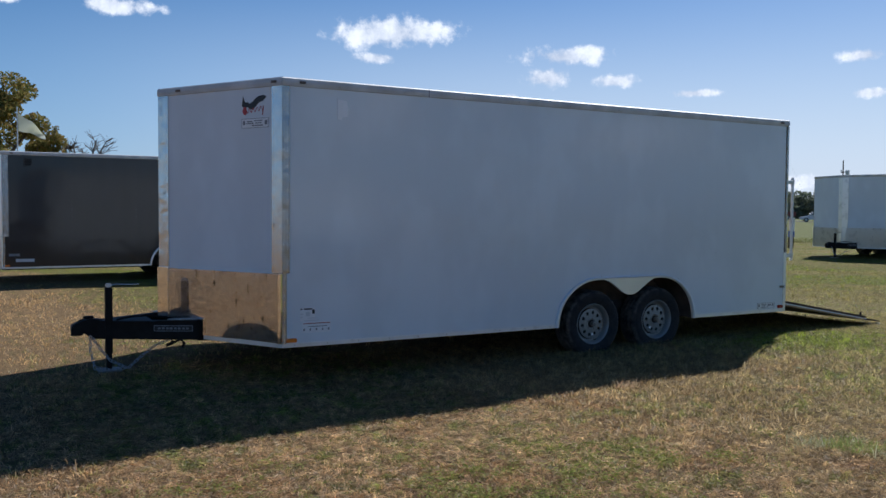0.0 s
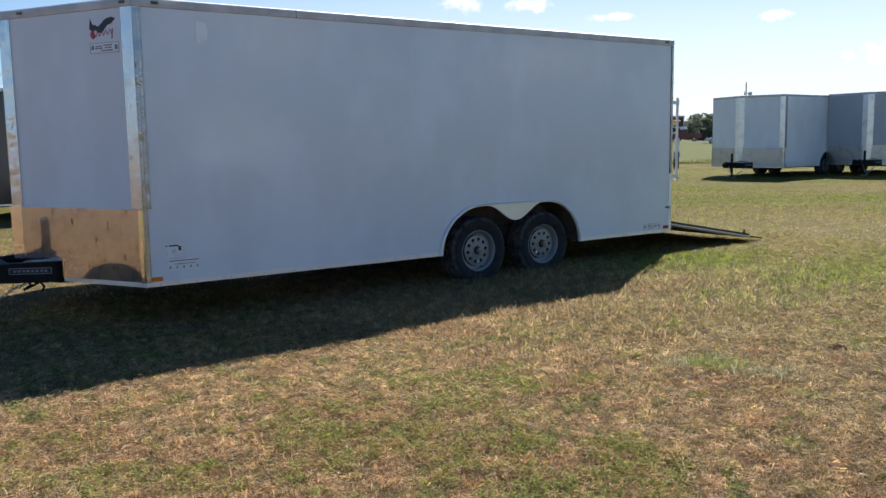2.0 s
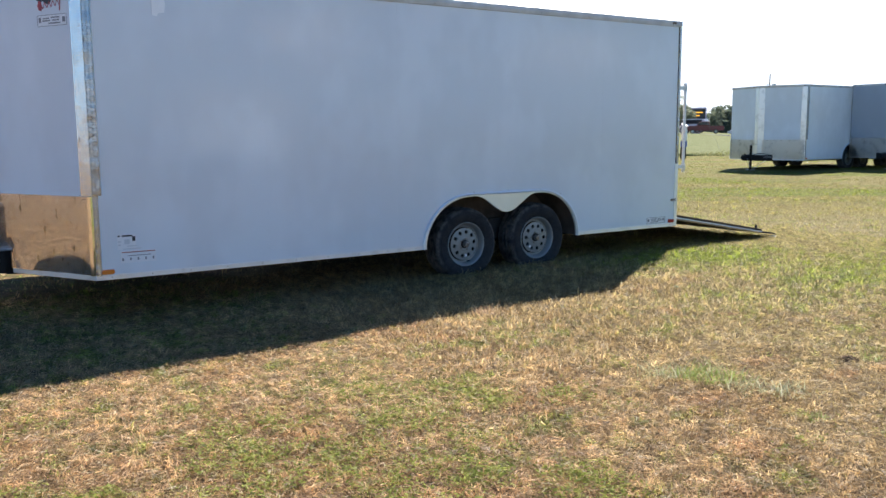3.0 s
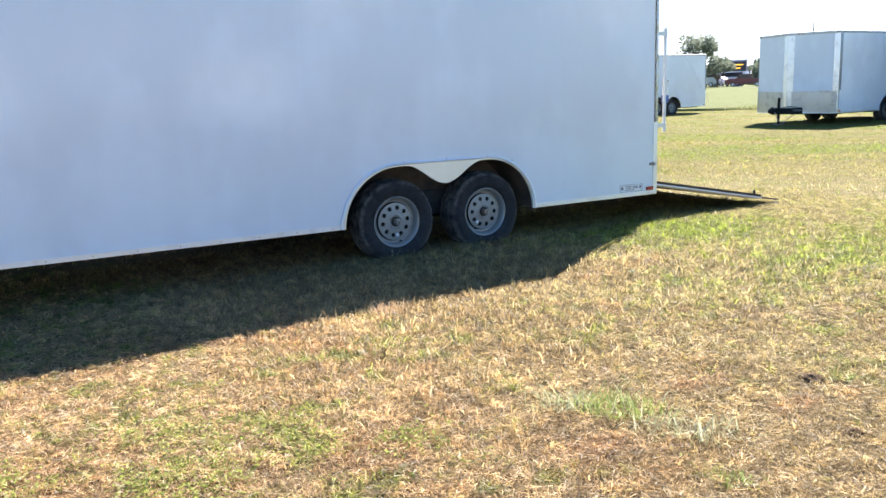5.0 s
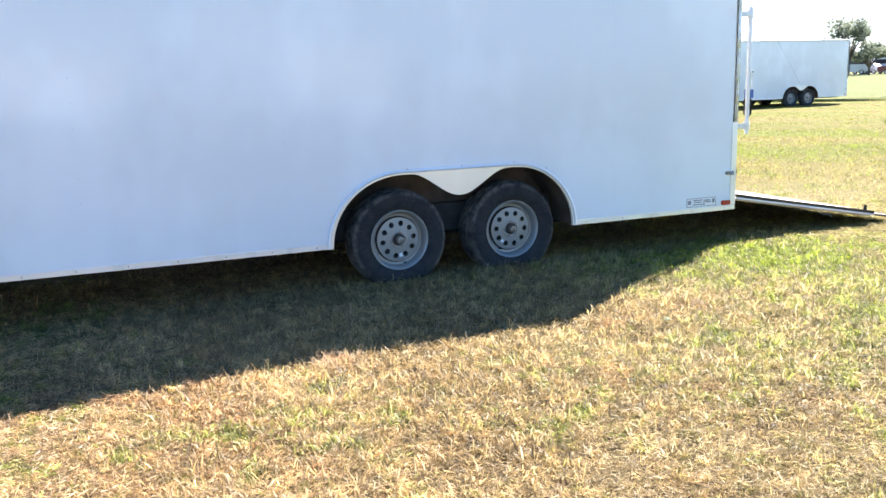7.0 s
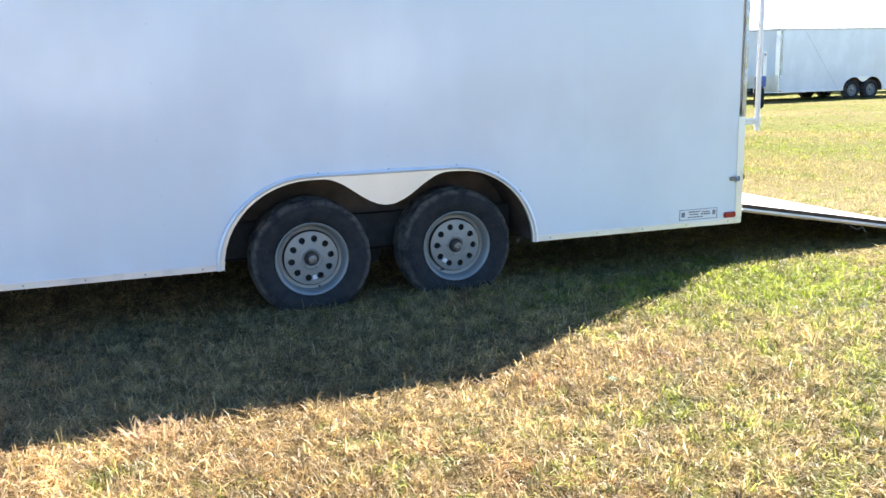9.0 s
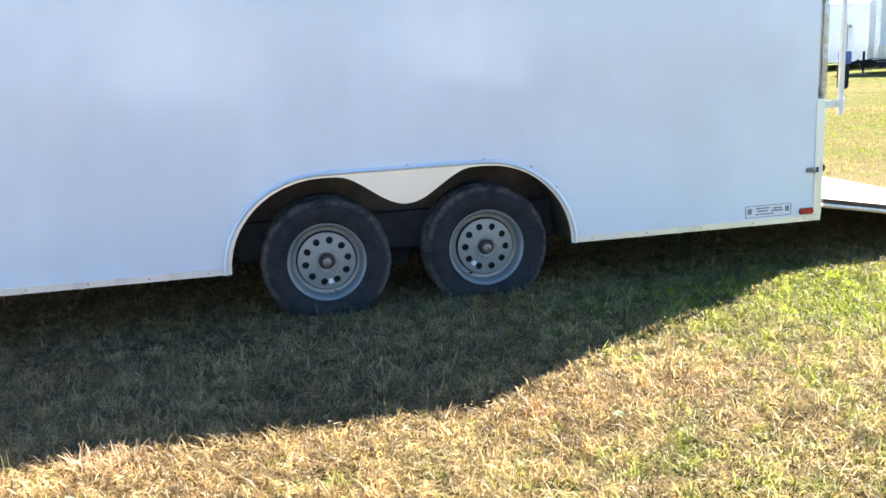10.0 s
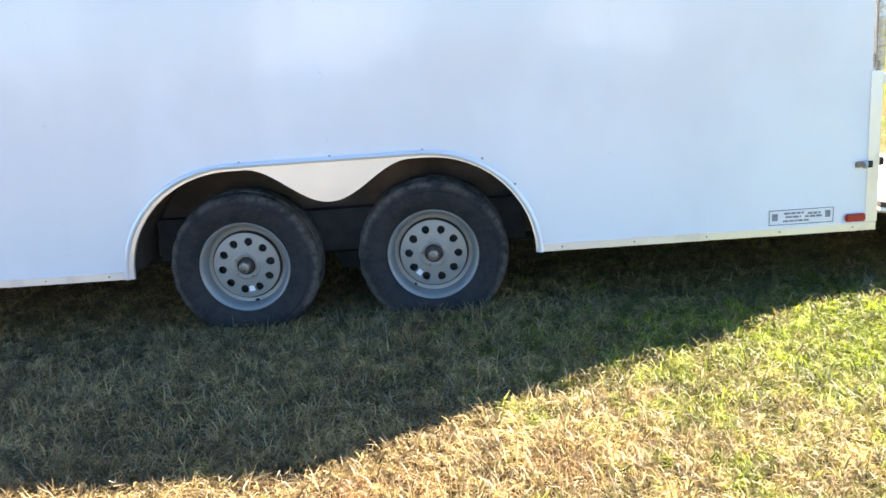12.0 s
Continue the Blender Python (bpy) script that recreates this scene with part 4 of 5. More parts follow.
def grass_material(name, blade, even=False):
    m, n = material(name)
    f, green, mid, small, big, russet, out = grass_tone(n, 0.02 if blade else 0.0)
    s3 = n.node("ShaderNodeSeparateXYZ")
    n.put(f, s3.inputs[0])
    straw = n.mix(n.step(mid, 0.35, 0.65), (0.345, 0.258, 0.125), (0.50, 0.395, 0.204))
    straw = n.mix(n.step(n.math("ADD", n.noise(f, 1.7, 4.0, 0.6), russet), 0.56, 0.74), straw, (0.43, 0.265, 0.138))
    straw = n.mix(n.step(s3.outputs[0], -3.2, 0.2, 0.85, 0.0), straw, n.mix(n.step(s3.outputs[1], 0.0, 2.0), n.mix(n.step(mid, 0.38, 0.62), (0.50, 0.325, 0.172), (0.66, 0.458, 0.268)), (0.58, 0.375, 0.18)))
    lime = n.step(n.math("ADD", s3.outputs[0], n.math("MULTIPLY", s3.outputs[1], 0.4)), 0.4, 2.6)
    lush = n.mix(n.step(small, 0.3, 0.7), n.mix(lime, (0.195, 0.22, 0.045), (0.177, 0.233, 0.017)), n.mix(lime, (0.29, 0.32, 0.075), (0.258, 0.322, 0.028)))
    straw = n.mix(n.math("MULTIPLY", lime, 0.6), straw, (0.31, 0.28, 0.10))
    olive = n.mix(lime, (0.30, 0.265, 0.092), (0.25, 0.24, 0.066))
    if blade:
        ri = n.node("ShaderNodeNewGeometry").outputs["Random Per Island"]
        g = n.math("ADD", green, n.math("MULTIPLY", n.math("SUBTRACT", ri, 0.5), 0.14 if even else 0.42))
        c = n.mix(n.step(g, 0.62, 0.74), straw, olive)
        c = n.mix(n.step(g, 0.74, 0.90), c, lush)
        tuft = n.noise(f, 11.0, 3.0, 0.65)
        lo, hi = (0.80, 1.15) if even else (0.54, 1.40)
        tone = n.math("MULTIPLY", n.step(n.math("FRACT", n.math("MULTIPLY", ri, 37.7)), 0.0, 1.0, lo, hi), n.step(tuft, 0.36, 0.64, 0.68, 1.28))
        tone = n.math("MULTIPLY", tone, n.step(small, 0.36, 0.64, 0.82, 1.15))
        br = n.node("ShaderNodeHueSaturation")
        n.put(tone, br.inputs["Value"])
        n.put(c, br.inputs["Color"])
        c = n.mix(n.step(n.math("FRACT", n.math("MULTIPLY", ri, 91.3)), 1.5 if even else 0.90, 1.6 if even else 0.95), br.outputs[0], (0.54, 0.47, 0.32))
        a = n.node("ShaderNodeBsdfDiffuse")
        c = n.mix(out, c, n.mix(1.0, c, (0.84, 0.86, 0.62), "MULTIPLY"))
        n.put(n.mix(1.0, c, (0.76, 0.71, 0.62), "MULTIPLY"), a.inputs[0])
        b = n.node("ShaderNodeBsdfTranslucent")
        n.put(n.mix(1.0, c, (1.08, 1.06, 0.98) if even else (1.22, 1.20, 1.12), "MULTIPLY"), b.inputs[0])
        g2 = n.node("ShaderNodeBsdfGlossy")
        g2.inputs["Roughness"].default_value = 0.5
        mx = n.node("ShaderNodeMixShader")
        mx.inputs[0].default_value = 0.50
        n.put(a.outputs[0], mx.inputs[1])
        n.put(b.outputs[0], mx.inputs[2])
        m2 = n.node("ShaderNodeMixShader")
        m2.inputs[0].default_value = 0.0 if even else 0.03
        n.put(mx.outputs[0], m2.inputs[1])
        n.put(g2.outputs[0], m2.inputs[2])
        n.out(m2.outputs[0])
    else:
        fine = n.noise(f, 38.0, 4.0, 0.7)
        vfine = n.noise(f, 140.0, 3.0, 0.7)
        g = n.math("ADD", green, n.math("MULTIPLY", n.math("SUBTRACT", fine, 0.5), 0.35))
        c = n.mix(n.step(g, 0.60, 0.76), straw, olive)
        c = n.mix(n.step(g, 0.76, 0.94), c, lush)
        bare = n.math("SUBTRACT", 1.0, n.math("MULTIPLY", lime, 0.22))
        c = n.mix(n.math("MULTIPLY", bare, n.step(small, 0.36, 0.64, 0.22, 0.0)), c, (0.09, 0.062, 0.034))
        c = n.mix(n.math("MULTIPLY", bare, n.step(vfine, 0.42, 0.70, 0.95, 0.20)), c, (0.075, 0.050, 0.028))
        # Far lot: yellower; shade between unmodelled blades is also put into the colour.
        c = n.mix(out, c, n.mix(1.0, c, (0.80, 0.82, 0.58), "MULTIPLY"))
        h = n.math("ADD", n.math("MULTIPLY", fine, 0.03), n.math("MULTIPLY", vfine, 0.012))
        n.out(n.surface(c, 0.95, 0.0, n.bump(h, 1.0, 1.0), spec=0.1))
    return m


SOIL = grass_material("mown_turf", False)
BLADE = grass_material("grass_blades", True)
FAR_BLADE = grass_material("far_grass_blades", True, True)


def roll(x, y):
    """Gentle unevenness of the lot, which falls a little towards the trailer's nose."""
    fall = 0.014 * min(1.5, max(-5.5, x - 0.5)) * min(1.0, max(0.0, (0.8 - y) / 1.1))
    fall += 0.075 * min(1.0, max(0.0, (x - 8.0) / 9.0)) * min(1.0, max(0.0, (16.5 - y) / 4.0))
    return GROUND + fall + 0.010 * math.sin(0.9 * x + 0.4) * math.sin(0.7 * y + 1.1) + 0.007 * math.sin(2.3 * x + 1.7 * y)


def ground_sheet():
    bm = bmesh.new()
    xs = sorted({-2500, -900, -300, -120, -60, -35, -22, *[i * 0.5 for i in range(-24, 25)], *range(13, 44), 50, 62, 85, 120, 300, 900, 2500})
    ys = sorted({-2500, -900, -300, -120, -60, -30, -18, *[i * 0.5 for i in range(-20, 13)], *range(7, 40), 46, 58, 80, 120, 300, 900, 2500})
    grid = [[bm.verts.new((x, y, roll(x, y) if -14 < x < 40 and -12 < y < 38 else GROUND)) for y in ys] for x in xs]
    for i in range(len(xs) - 1):
        for j in range(len(ys) - 1):
            bm.faces.new((grid[i][j], grid[i + 1][j], grid[i + 1][j + 1], grid[i][j + 1]))
    return tagged(part("ground", bm, SOIL, None, smooth=True), "mown lot of straw-coloured and green grass", "ground", "", "structure")


ground_sheet()
rng = np.random.default_rng(5)


def roll_np(x, y):
    fall = 0.014 * np.clip(x - 0.5, -5.5, 1.5) * np.clip((0.8 - y) / 1.1, 0.0, 1.0)
    fall = fall + 0.075 * np.clip((x - 8.0) / 9.0, 0.0, 1.0) * np.clip((16.5 - y) / 4.0, 0.0, 1.0)
    return GROUND + fall + 0.010 * np.sin(0.9 * x + 0.4) * np.sin(0.7 * y + 1.1) + 0.007 * np.sin(2.3 * x + 1.7 * y)


def clumping(x, y):
    """0 to 1, where the turf is thick."""
    c = np.sin(3.1 * x + 1.3 * np.sin(2.3 * y)) + np.sin(2.7 * y + 1.7 * np.sin(1.9 * x + 0.5)) + 0.7 * np.sin(7.1 * x + 2.1 * y) * np.sin(6.3 * y - 1.3 * x)
    return np.clip(0.5 + 0.22 * c, 0.0, 1.0)


def lumps(x, y, size, seed):
    """Smooth random heights, 0 to 1, over cells of a given size."""
    g = np.random.default_rng(seed)
    t = g.uniform(0, 1, (256, 256))
    u, v = x / size, y / size
    i, j = np.floor(u).astype(int), np.floor(v).astype(int)
    p, q = u - i, v - j
    p, q = p * p * (3 - 2 * p), q * q * (3 - 2 * q)
    at = lambda a, b: t[(i + a) % 256, (j + b) % 256]
    return (at(0, 0) * (1 - p) + at(1, 0) * p) * (1 - q) + (at(0, 1) * (1 - p) + at(1, 1) * p) * q


def blades(name, label, x, y, length, width, lean, mat):
    """One mesh of bent blades, five corners each."""
    n = len(x)
    a = rng.uniform(0, TAU, n)
    b = a + rng.normal(0, 0.5, n)
    tilt = np.clip(rng.normal(lean, 0.35, n), 0.05, 1.5)
    dx, dy = np.cos(b), np.sin(b)
    wx, wy = -np.sin(a) * width / 2, np.cos(a) * width / 2
    z0 = roll_np(x, y) - 0.006
    mid = 0.55 * length
    m_out, m_up = mid * np.sin(tilt * 0.7), mid * np.cos(tilt * 0.7)
    t_out = m_out + (length - mid) * np.sin(np.minimum(tilt * 1.35, 1.9))
    t_up = m_up + (length - mid) * np.cos(np.minimum(tilt * 1.35, 1.9))
    co = np.empty((n, 5, 3), np.float32)
    co[:, 0] = np.stack((x - wx, y - wy, z0), 1)
    co[:, 1] = np.stack((x + wx, y + wy, z0), 1)
    co[:, 2] = np.stack((x + dx * m_out + wx * 0.8, y + dy * m_out + wy * 0.8, z0 + m_up), 1)
    co[:, 3] = np.stack((x + dx * m_out - wx * 0.8, y + dy * m_out - wy * 0.8, z0 + m_up), 1)
    co[:, 4] = np.stack((x + dx * t_out, y + dy * t_out, np.maximum(z0 + t_up, z0 + 0.006)), 1)
    base = np.arange(n, dtype=np.int32)[:, None] * 5
    loops = (base + np.array([[0, 1, 2, 3, 3, 2, 4]], np.int32)).ravel()
    starts = (np.arange(n, dtype=np.int32)[:, None] * 7 + np.array([[0, 4]], np.int32)).ravel()
    me = bpy.data.meshes.new(name)
    me.vertices.add(n * 5)
    me.vertices.foreach_set("co", co.ravel())
    me.loops.add(n * 7)
    me.loops.foreach_set("vertex_index", loops)
    me.polygons.add(n * 2)
    me.polygons.foreach_set("loop_start", starts)
    me.update(calc_edges=True)
    me.materials.append(mat)
    return tagged(new(name, me), label, "grass", "", "stuff")


def tufts(per_m2, x0, x1, y0, y1, each, spread, thin=0.6):
    """Blades in tufts: the tufts' middles, and the blades round them."""
    n = int(per_m2 * (x1 - x0) * (y1 - y0))
    x, y = rng.uniform(x0, x1, n), rng.uniform(y0, y1, n)
    rim = np.clip(np.minimum(np.minimum(x - x0, x1 - x), np.minimum(y - y0, y1 - y)) / 0.9, 0.0, 1.0)
    keep = rng.uniform(0, 1, n) < ((1 - thin) + thin * clumping(x, y)) * rim
    x, y = np.repeat(x[keep], each), np.repeat(y[keep], each)
    return x + rng.normal(0, spread, len(x)), y + rng.normal(0, spread, len(x))


def thatch(name, label, x, y, length, width, high, mat):
    """Cut blades lying about, one thin triangle each."""
    n = len(x)
    a = rng.uniform(0, TAU, n)
    dx, dy = np.cos(a) * length / 2, np.sin(a) * length / 2
    z = roll_np(x, y) + rng.uniform(0.002, high, n)
    rise = rng.normal(0, 0.30, n) * length
    twist = rng.uniform(-0.6, 0.6, n) * width
    co = np.empty((n, 3, 3), np.float32)
    co[:, 0] = np.stack((x - dx - dy / length * width, y - dy + dx / length * width, z - rise / 2 + twist), 1)
    co[:, 1] = np.stack((x - dx + dy / length * width, y - dy - dx / length * width, z - rise / 2 - twist), 1)
    co[:, 2] = np.stack((x + dx, y + dy, z + rise / 2), 1)
    me = bpy.data.meshes.new(name)
    me.vertices.add(n * 3)
    me.vertices.foreach_set("co", co.ravel())
    me.loops.add(n * 3)
    me.loops.foreach_set("vertex_index", np.arange(n * 3, dtype=np.int32))
    me.polygons.add(n)
    me.polygons.foreach_set("loop_start", np.arange(n, dtype=np.int32) * 3)
    me.update(calc_edges=True)
    me.materials.append(mat)
    return tagged(new(name, me), label, "grass", "", "stuff")


x, y = tufts(730, -5.7, 5.9, -6.1, 1.4, 7, 0.011, 0.25)
tall = 0.50 + 0.90 * lumps(x, y, 0.07, 1) ** 1.4 + 0.30 * lumps(x, y, 0.31, 2)
blades("near_grass", "short mown grass, mostly dry straw with green blades", x, y, rng.uniform(0.018, 0.050, len(x)) * tall, rng.uniform(0.0022, 0.0045, len(x)), 0.88, BLADE)
x, y = tufts(780, -2.2, 3.6, -3.2, 0.6, 8, 0.018, 0.25)
blades("close_grass", "thicker short grass beside the wheels, straw and green", x, y, rng.uniform(0.040, 0.105, len(x)), rng.uniform(0.0032, 0.0066, len(x)), 1.15, BLADE)
x, y = tufts(1350, -5.7, 5.9, -6.1, 1.4, 7, 0.03, 0.15)
keep = rng.uniform(0, 1, len(x)) < 0.55 + lumps(x, y, 0.11, 1)
x, y = x[keep], y[keep]
thatch("cut_grass", "thin cut straw lying matted among the grass", x, y, rng.uniform(0.022, 0.062, len(x)), rng.uniform(0.0018, 0.0040, len(x)), 0.014 + 0.026 * lumps(x, y, 0.08, 1), BLADE)
x, y = tufts(165, -10.2, 13.8, -7.2, 9.8, 5, 0.03)
keep = ~((x > -4.9) & (x < 5.1) & (y > -5.3) & (y < 0.6))
x, y = x[keep], y[keep]
blades("lot_grass", "short mown grass further over the lot", x, y, rng.uniform(0.025, 0.065, len(x)) * (0.35 + 1.4 * lumps(x, y, 0.13, 3)), rng.uniform(0.004, 0.008, len(x)), 1.0, BLADE)
x, y = tufts(19, -12.0, 33.0, -3.0, 28.0, 4, 0.04)
keep = ~((x > -9.5) & (x < 13) & (y < 9.0)) & (x * 0.77 + y * 0.64 < EDGE)
x, y = x[keep], y[keep]
blades("far_grass", "mown grass between the parked trailers", x, y, rng.uniform(0.025, 0.04, len(x)), rng.uniform(0.010, 0.020, len(x)), 1.1, FAR_BLADE)

def leaf_mat(name, a, b, c, thin=0.35):
    m, n = material(name)
    ri = n.node("ShaderNodeNewGeometry").outputs["Random Per Island"]
    p = place(n)
    col = n.mix(n.step(n.math("ADD", n.math("MULTIPLY", ri, 0.6), n.math("MULTIPLY", n.noise(p, 0.6, 3.0), 0.6)), 0.35, 0.85), a, b)
    col = n.mix(n.step(n.math("FRACT", n.math("MULTIPLY", ri, 17.3)), 0.75, 0.95), col, c)
    d = n.node("ShaderNodeBsdfDiffuse")
    n.put(col, d.inputs[0])
    t = n.node("ShaderNodeBsdfTranslucent")
    n.put(col, t.inputs[0])
    mx = n.node("ShaderNodeMixShader")
    mx.inputs[0].default_value = thin
    n.put(d.outputs[0], mx.inputs[1])
    n.put(t.outputs[0], mx.inputs[2])
    n.out(mx.outputs[0])
    return m


# ---------------------------------------------------------------- clumps and bits in the turf
PALE_BLADE = leaf_mat("pale_long_blades", (0.37, 0.375, 0.20), (0.50, 0.50, 0.31), (0.60, 0.56, 0.40))
PINK_BLADE = leaf_mat("dry_pink_blades", (0.46, 0.31, 0.18), (0.60, 0.43, 0.27), (0.68, 0.55, 0.38))
LONG_BLADE = leaf_mat("long_green_blades", (0.26, 0.33, 0.08), (0.40, 0.46, 0.17), (0.56, 0.58, 0.34))
LEAF = plain("pale_weed_leaf", (0.36, 0.40, 0.22), 0.6, var=0.3, scale=20.0)
CLOD = plain("dark_soil", (0.085, 0.058, 0.036), 1.0, var=0.5, scale=30.0, bump=1.0, spec=0.05)


def clump(cx, cy, rx, ry, turn, count, size, label, mat=PALE_BLADE, lean=0.95):
    """A patch of uncut blades, longer than the turf round it."""
    r, a = np.sqrt(rng.uniform(0, 1, count)), rng.uniform(0, TAU, count)
    u, v = rx * r * np.cos(a), ry * r * np.sin(a)
    c, s = math.cos(turn), math.sin(turn)
    ob = blades("grass_clump", label, cx + u * c - v * s, cy + u * s + v * c, rng.uniform(0.6, 1.4, count) * size, rng.uniform(0.003, 0.006, count), lean, mat)
    del ob["kind"]
    return tagged(ob, category="grass clump", group="uncut clumps in the turf")


clump(-1.02, -3.31, 0.15, 0.10, -0.5, 130, 0.095, "clump of long pale green blades lying flat", PALE_BLADE)
clump(-0.86, -3.50, 0.22, 0.12, -0.9, 270, 0.100, "clump of long yellow-green blades lying flat", LONG_BLADE)
clump(-0.80, -3.84, 0.24, 0.11, -0.95, 170, 0.095, "bleached clump of long grass lying flat")
clump(-0.88, -1.45, 0.12, 0.09, 0.3, 260, 0.085, "straw-pink clump of dry grass at the shadow's edge", PINK_BLADE)
clump(-1.01, -4.24, 0.06, 0.05, 0.3, 70, 0.05, "small green tuft of grass", LONG_BLADE)
clump(0.20, -3.80, 0.10, 0.05, -0.6, 80, 0.06, "small green tuft beside a bare clod", LONG_BLADE)


def leaf_weed(x, y):
    bm = bmesh.new()
    for i in range(8):
        a, ln, w = i * 0.785 + random.uniform(-0.2, 0.2), random.uniform(0.02, 0.035), random.uniform(0.007, 0.011)
        d, q = Vector((math.cos(a), math.sin(a), 0)), Vector((-math.sin(a), math.cos(a), 0))
        o = Vector((x, y, roll(x, y) + 0.035))
        ps = [o, o + d * ln * 0.5 + q * w + Vector((0, 0, 0.018)), o + d * ln + Vector((0, 0, 0.010)), o + d * ln * 0.5 - q * w + Vector((0, 0, 0.018)), o + d * ln * 0.5 + Vector((0, 0, 0.012))]
        v = [bm.verts.new(p) for p in ps]
        for f in ((0, 1, 4), (1, 2, 4), (2, 3, 4), (3, 0, 4)):
            bm.faces.new([v[k] for k in f])
    return tagged(part("weed", bm, LEAF), "small broad-leaved pale weed in the turf", "weed")


leaf_weed(0.905, -1.71)


def clod(x, y, r, label):
    bm = bmesh.new()
    bmesh.ops.create_icosphere(bm, subdivisions=3, radius=r)
    for v in bm.verts:
        v.co *= 1 + 0.35 * noise.noise(v.co * (2.2 / r))
        v.co.z *= 0.45
        v.co += Vector((x, y, roll(x, y) + r * 0.1))
    return tagged(part("soil_clod", bm, CLOD, smooth=True), label, "soil clod", "clods in the turf")


clod(0.08, -3.74, 0.055, "dark bare clod of soil in the turf")
clod(-0.30, -4.205, 0.034, "small dark clod of soil in the turf")
clod(0.52, -2.75, 0.020, "small dark clod of soil in the turf")

# ---------------------------------------------------------------- the rough field, the road
ROUGH, n_ = material("rough_field_grass")
p_ = n_.node("ShaderNodeNewGeometry").outputs["Position"]
a_ = n_.noise(n_.mapping(p_, (1, 1, 0.2)), 0.35, 5.0, 0.65)
b_ = n_.noise(p_, 4.5, 4.0, 0.7)
c_ = n_.mix(n_.step(a_, 0.35, 0.65), (0.10, 0.118, 0.032), (0.135, 0.135, 0.048))
c_ = n_.mix(n_.step(b_, 0.35, 0.65, 0.55, 0.0), c_, (0.055, 0.068, 0.018))
n_.out(n_.surface(c_, 0.95, 0.0, n_.bump(b_, 0.8, 0.12), spec=0.1))
ASPHALT = plain("old_asphalt", (0.11, 0.11, 0.115), 0.9, var=0.2, scale=0.8)
SIDE = Vector((-N_DIR.y, N_DIR.x))


def along(a, b, d):
    """a: away from the lot across the road; b: along it."""
    v = N_DIR * a + SIDE * b
    return (v.x, v.y, d)


def lie(b):
    """The land beyond the lot falls away a little to one side."""
    return 0.30 + 0.70 * min(1.0, max(0.0, (b + 5.5) / 4.5))


def strip(name, a0, a1, b0, b1, z0, z1, mat, label, category):
    bm = bmesh.new()
    k = 160
    rows = []
    for i in range(k + 1):
        b = b0 + (b1 - b0) * i / k
        w = 0.5 * math.sin(i * 1.7) + 0.4 * math.sin(i * 3.1) if name == "field" else 0
        rows.append([bm.verts.new(along(a, b, z if z < 0.1 else z * lie(b))) for a, z in ((a0 + w, GROUND - 0.03), (a0 + w + 0.12, z0), (a0 + w + 1.2, z0 + 0.03), (a1, z1), (a1, GROUND - 0.03))])
    for p, q in zip(rows, rows[1:]):
        for j in range(4):
            bm.faces.new((p[j], p[j + 1], q[j + 1], q[j]))
    return tagged(part(name, bm, mat, smooth=True), label, category, "", "structure")


strip("field", EDGE, 124.0, -160, 160, 0.16, 0.64, ROUGH, "rough uncut grass between the lot and the road", "field")
strip("road", 124.5, 133.0, -300, 300, 0.67, 0.67, ASPHALT, "grey two-lane road across the view", "road")
strip("road_verge", 133.5, 168.0, -300, 300, 0.64, 0.9, ROUGH, "grass verge beyond the road", "verge")
LONG_GRASS = leaf_mat("long_field_grass", (0.20, 0.21, 0.07), (0.28, 0.27, 0.10), (0.36, 0.33, 0.15))
b = rng.uniform(-45, 45, 26000)
a = EDGE + rng.gamma(1.3, 1.6, 26000) + 0.1
v0, v1 = N_DIR.x * a + SIDE.x * b, N_DIR.y * a + SIDE.y * b
blades("field_grass", "long uncut grass at the edge of the rough field", v0, v1, rng.uniform(0.12, 0.22, 26000), rng.uniform(0.015, 0.04, 26000), 0.5, LONG_GRASS)

# ---------------------------------------------------------------- trees
BARK = plain("grey_bark", (0.11, 0.085, 0.065), 0.95, var=0.35, scale=3.0, bump=0.5)


AUTUMN = leaf_mat("autumn_leaves", (0.13, 0.145, 0.045), (0.27, 0.215, 0.075), (0.36, 0.25, 0.085))
ROADSIDE = leaf_mat("backlit_leaves", (0.16, 0.185, 0.135), (0.22, 0.245, 0.18), (0.30, 0.31, 0.23), 0.55)
GREEN = leaf_mat("dark_leaves", (0.135, 0.16, 0.115), (0.18, 0.205, 0.145), (0.23, 0.24, 0.17))


CLOVER = leaf_mat("low_green_leaves", (0.22, 0.25, 0.055), (0.32, 0.345, 0.09), (0.42, 0.41, 0.18))
x, y = tufts(900, -5.2, 2.2, -5.7, -1.75, 7, 0.02, 0.0)
thick = 0.50 * lumps(x, y, 0.34, 11) + 0.50 * lumps(x, y, 0.12, 12) + 0.17 * np.clip((-1.6 - x) / 1.3, -0.8, 1.0)
keep = thick > 0.665 + rng.normal(0, 0.06, len(x))
x, y = x[keep], y[keep]
thatch("low_weeds", "small green weed leaves in patches among the dry grass", x, y, rng.uniform(0.014, 0.030, len(x)), rng.uniform(0.004, 0.0075, len(x)), 0.046, CLOVER)


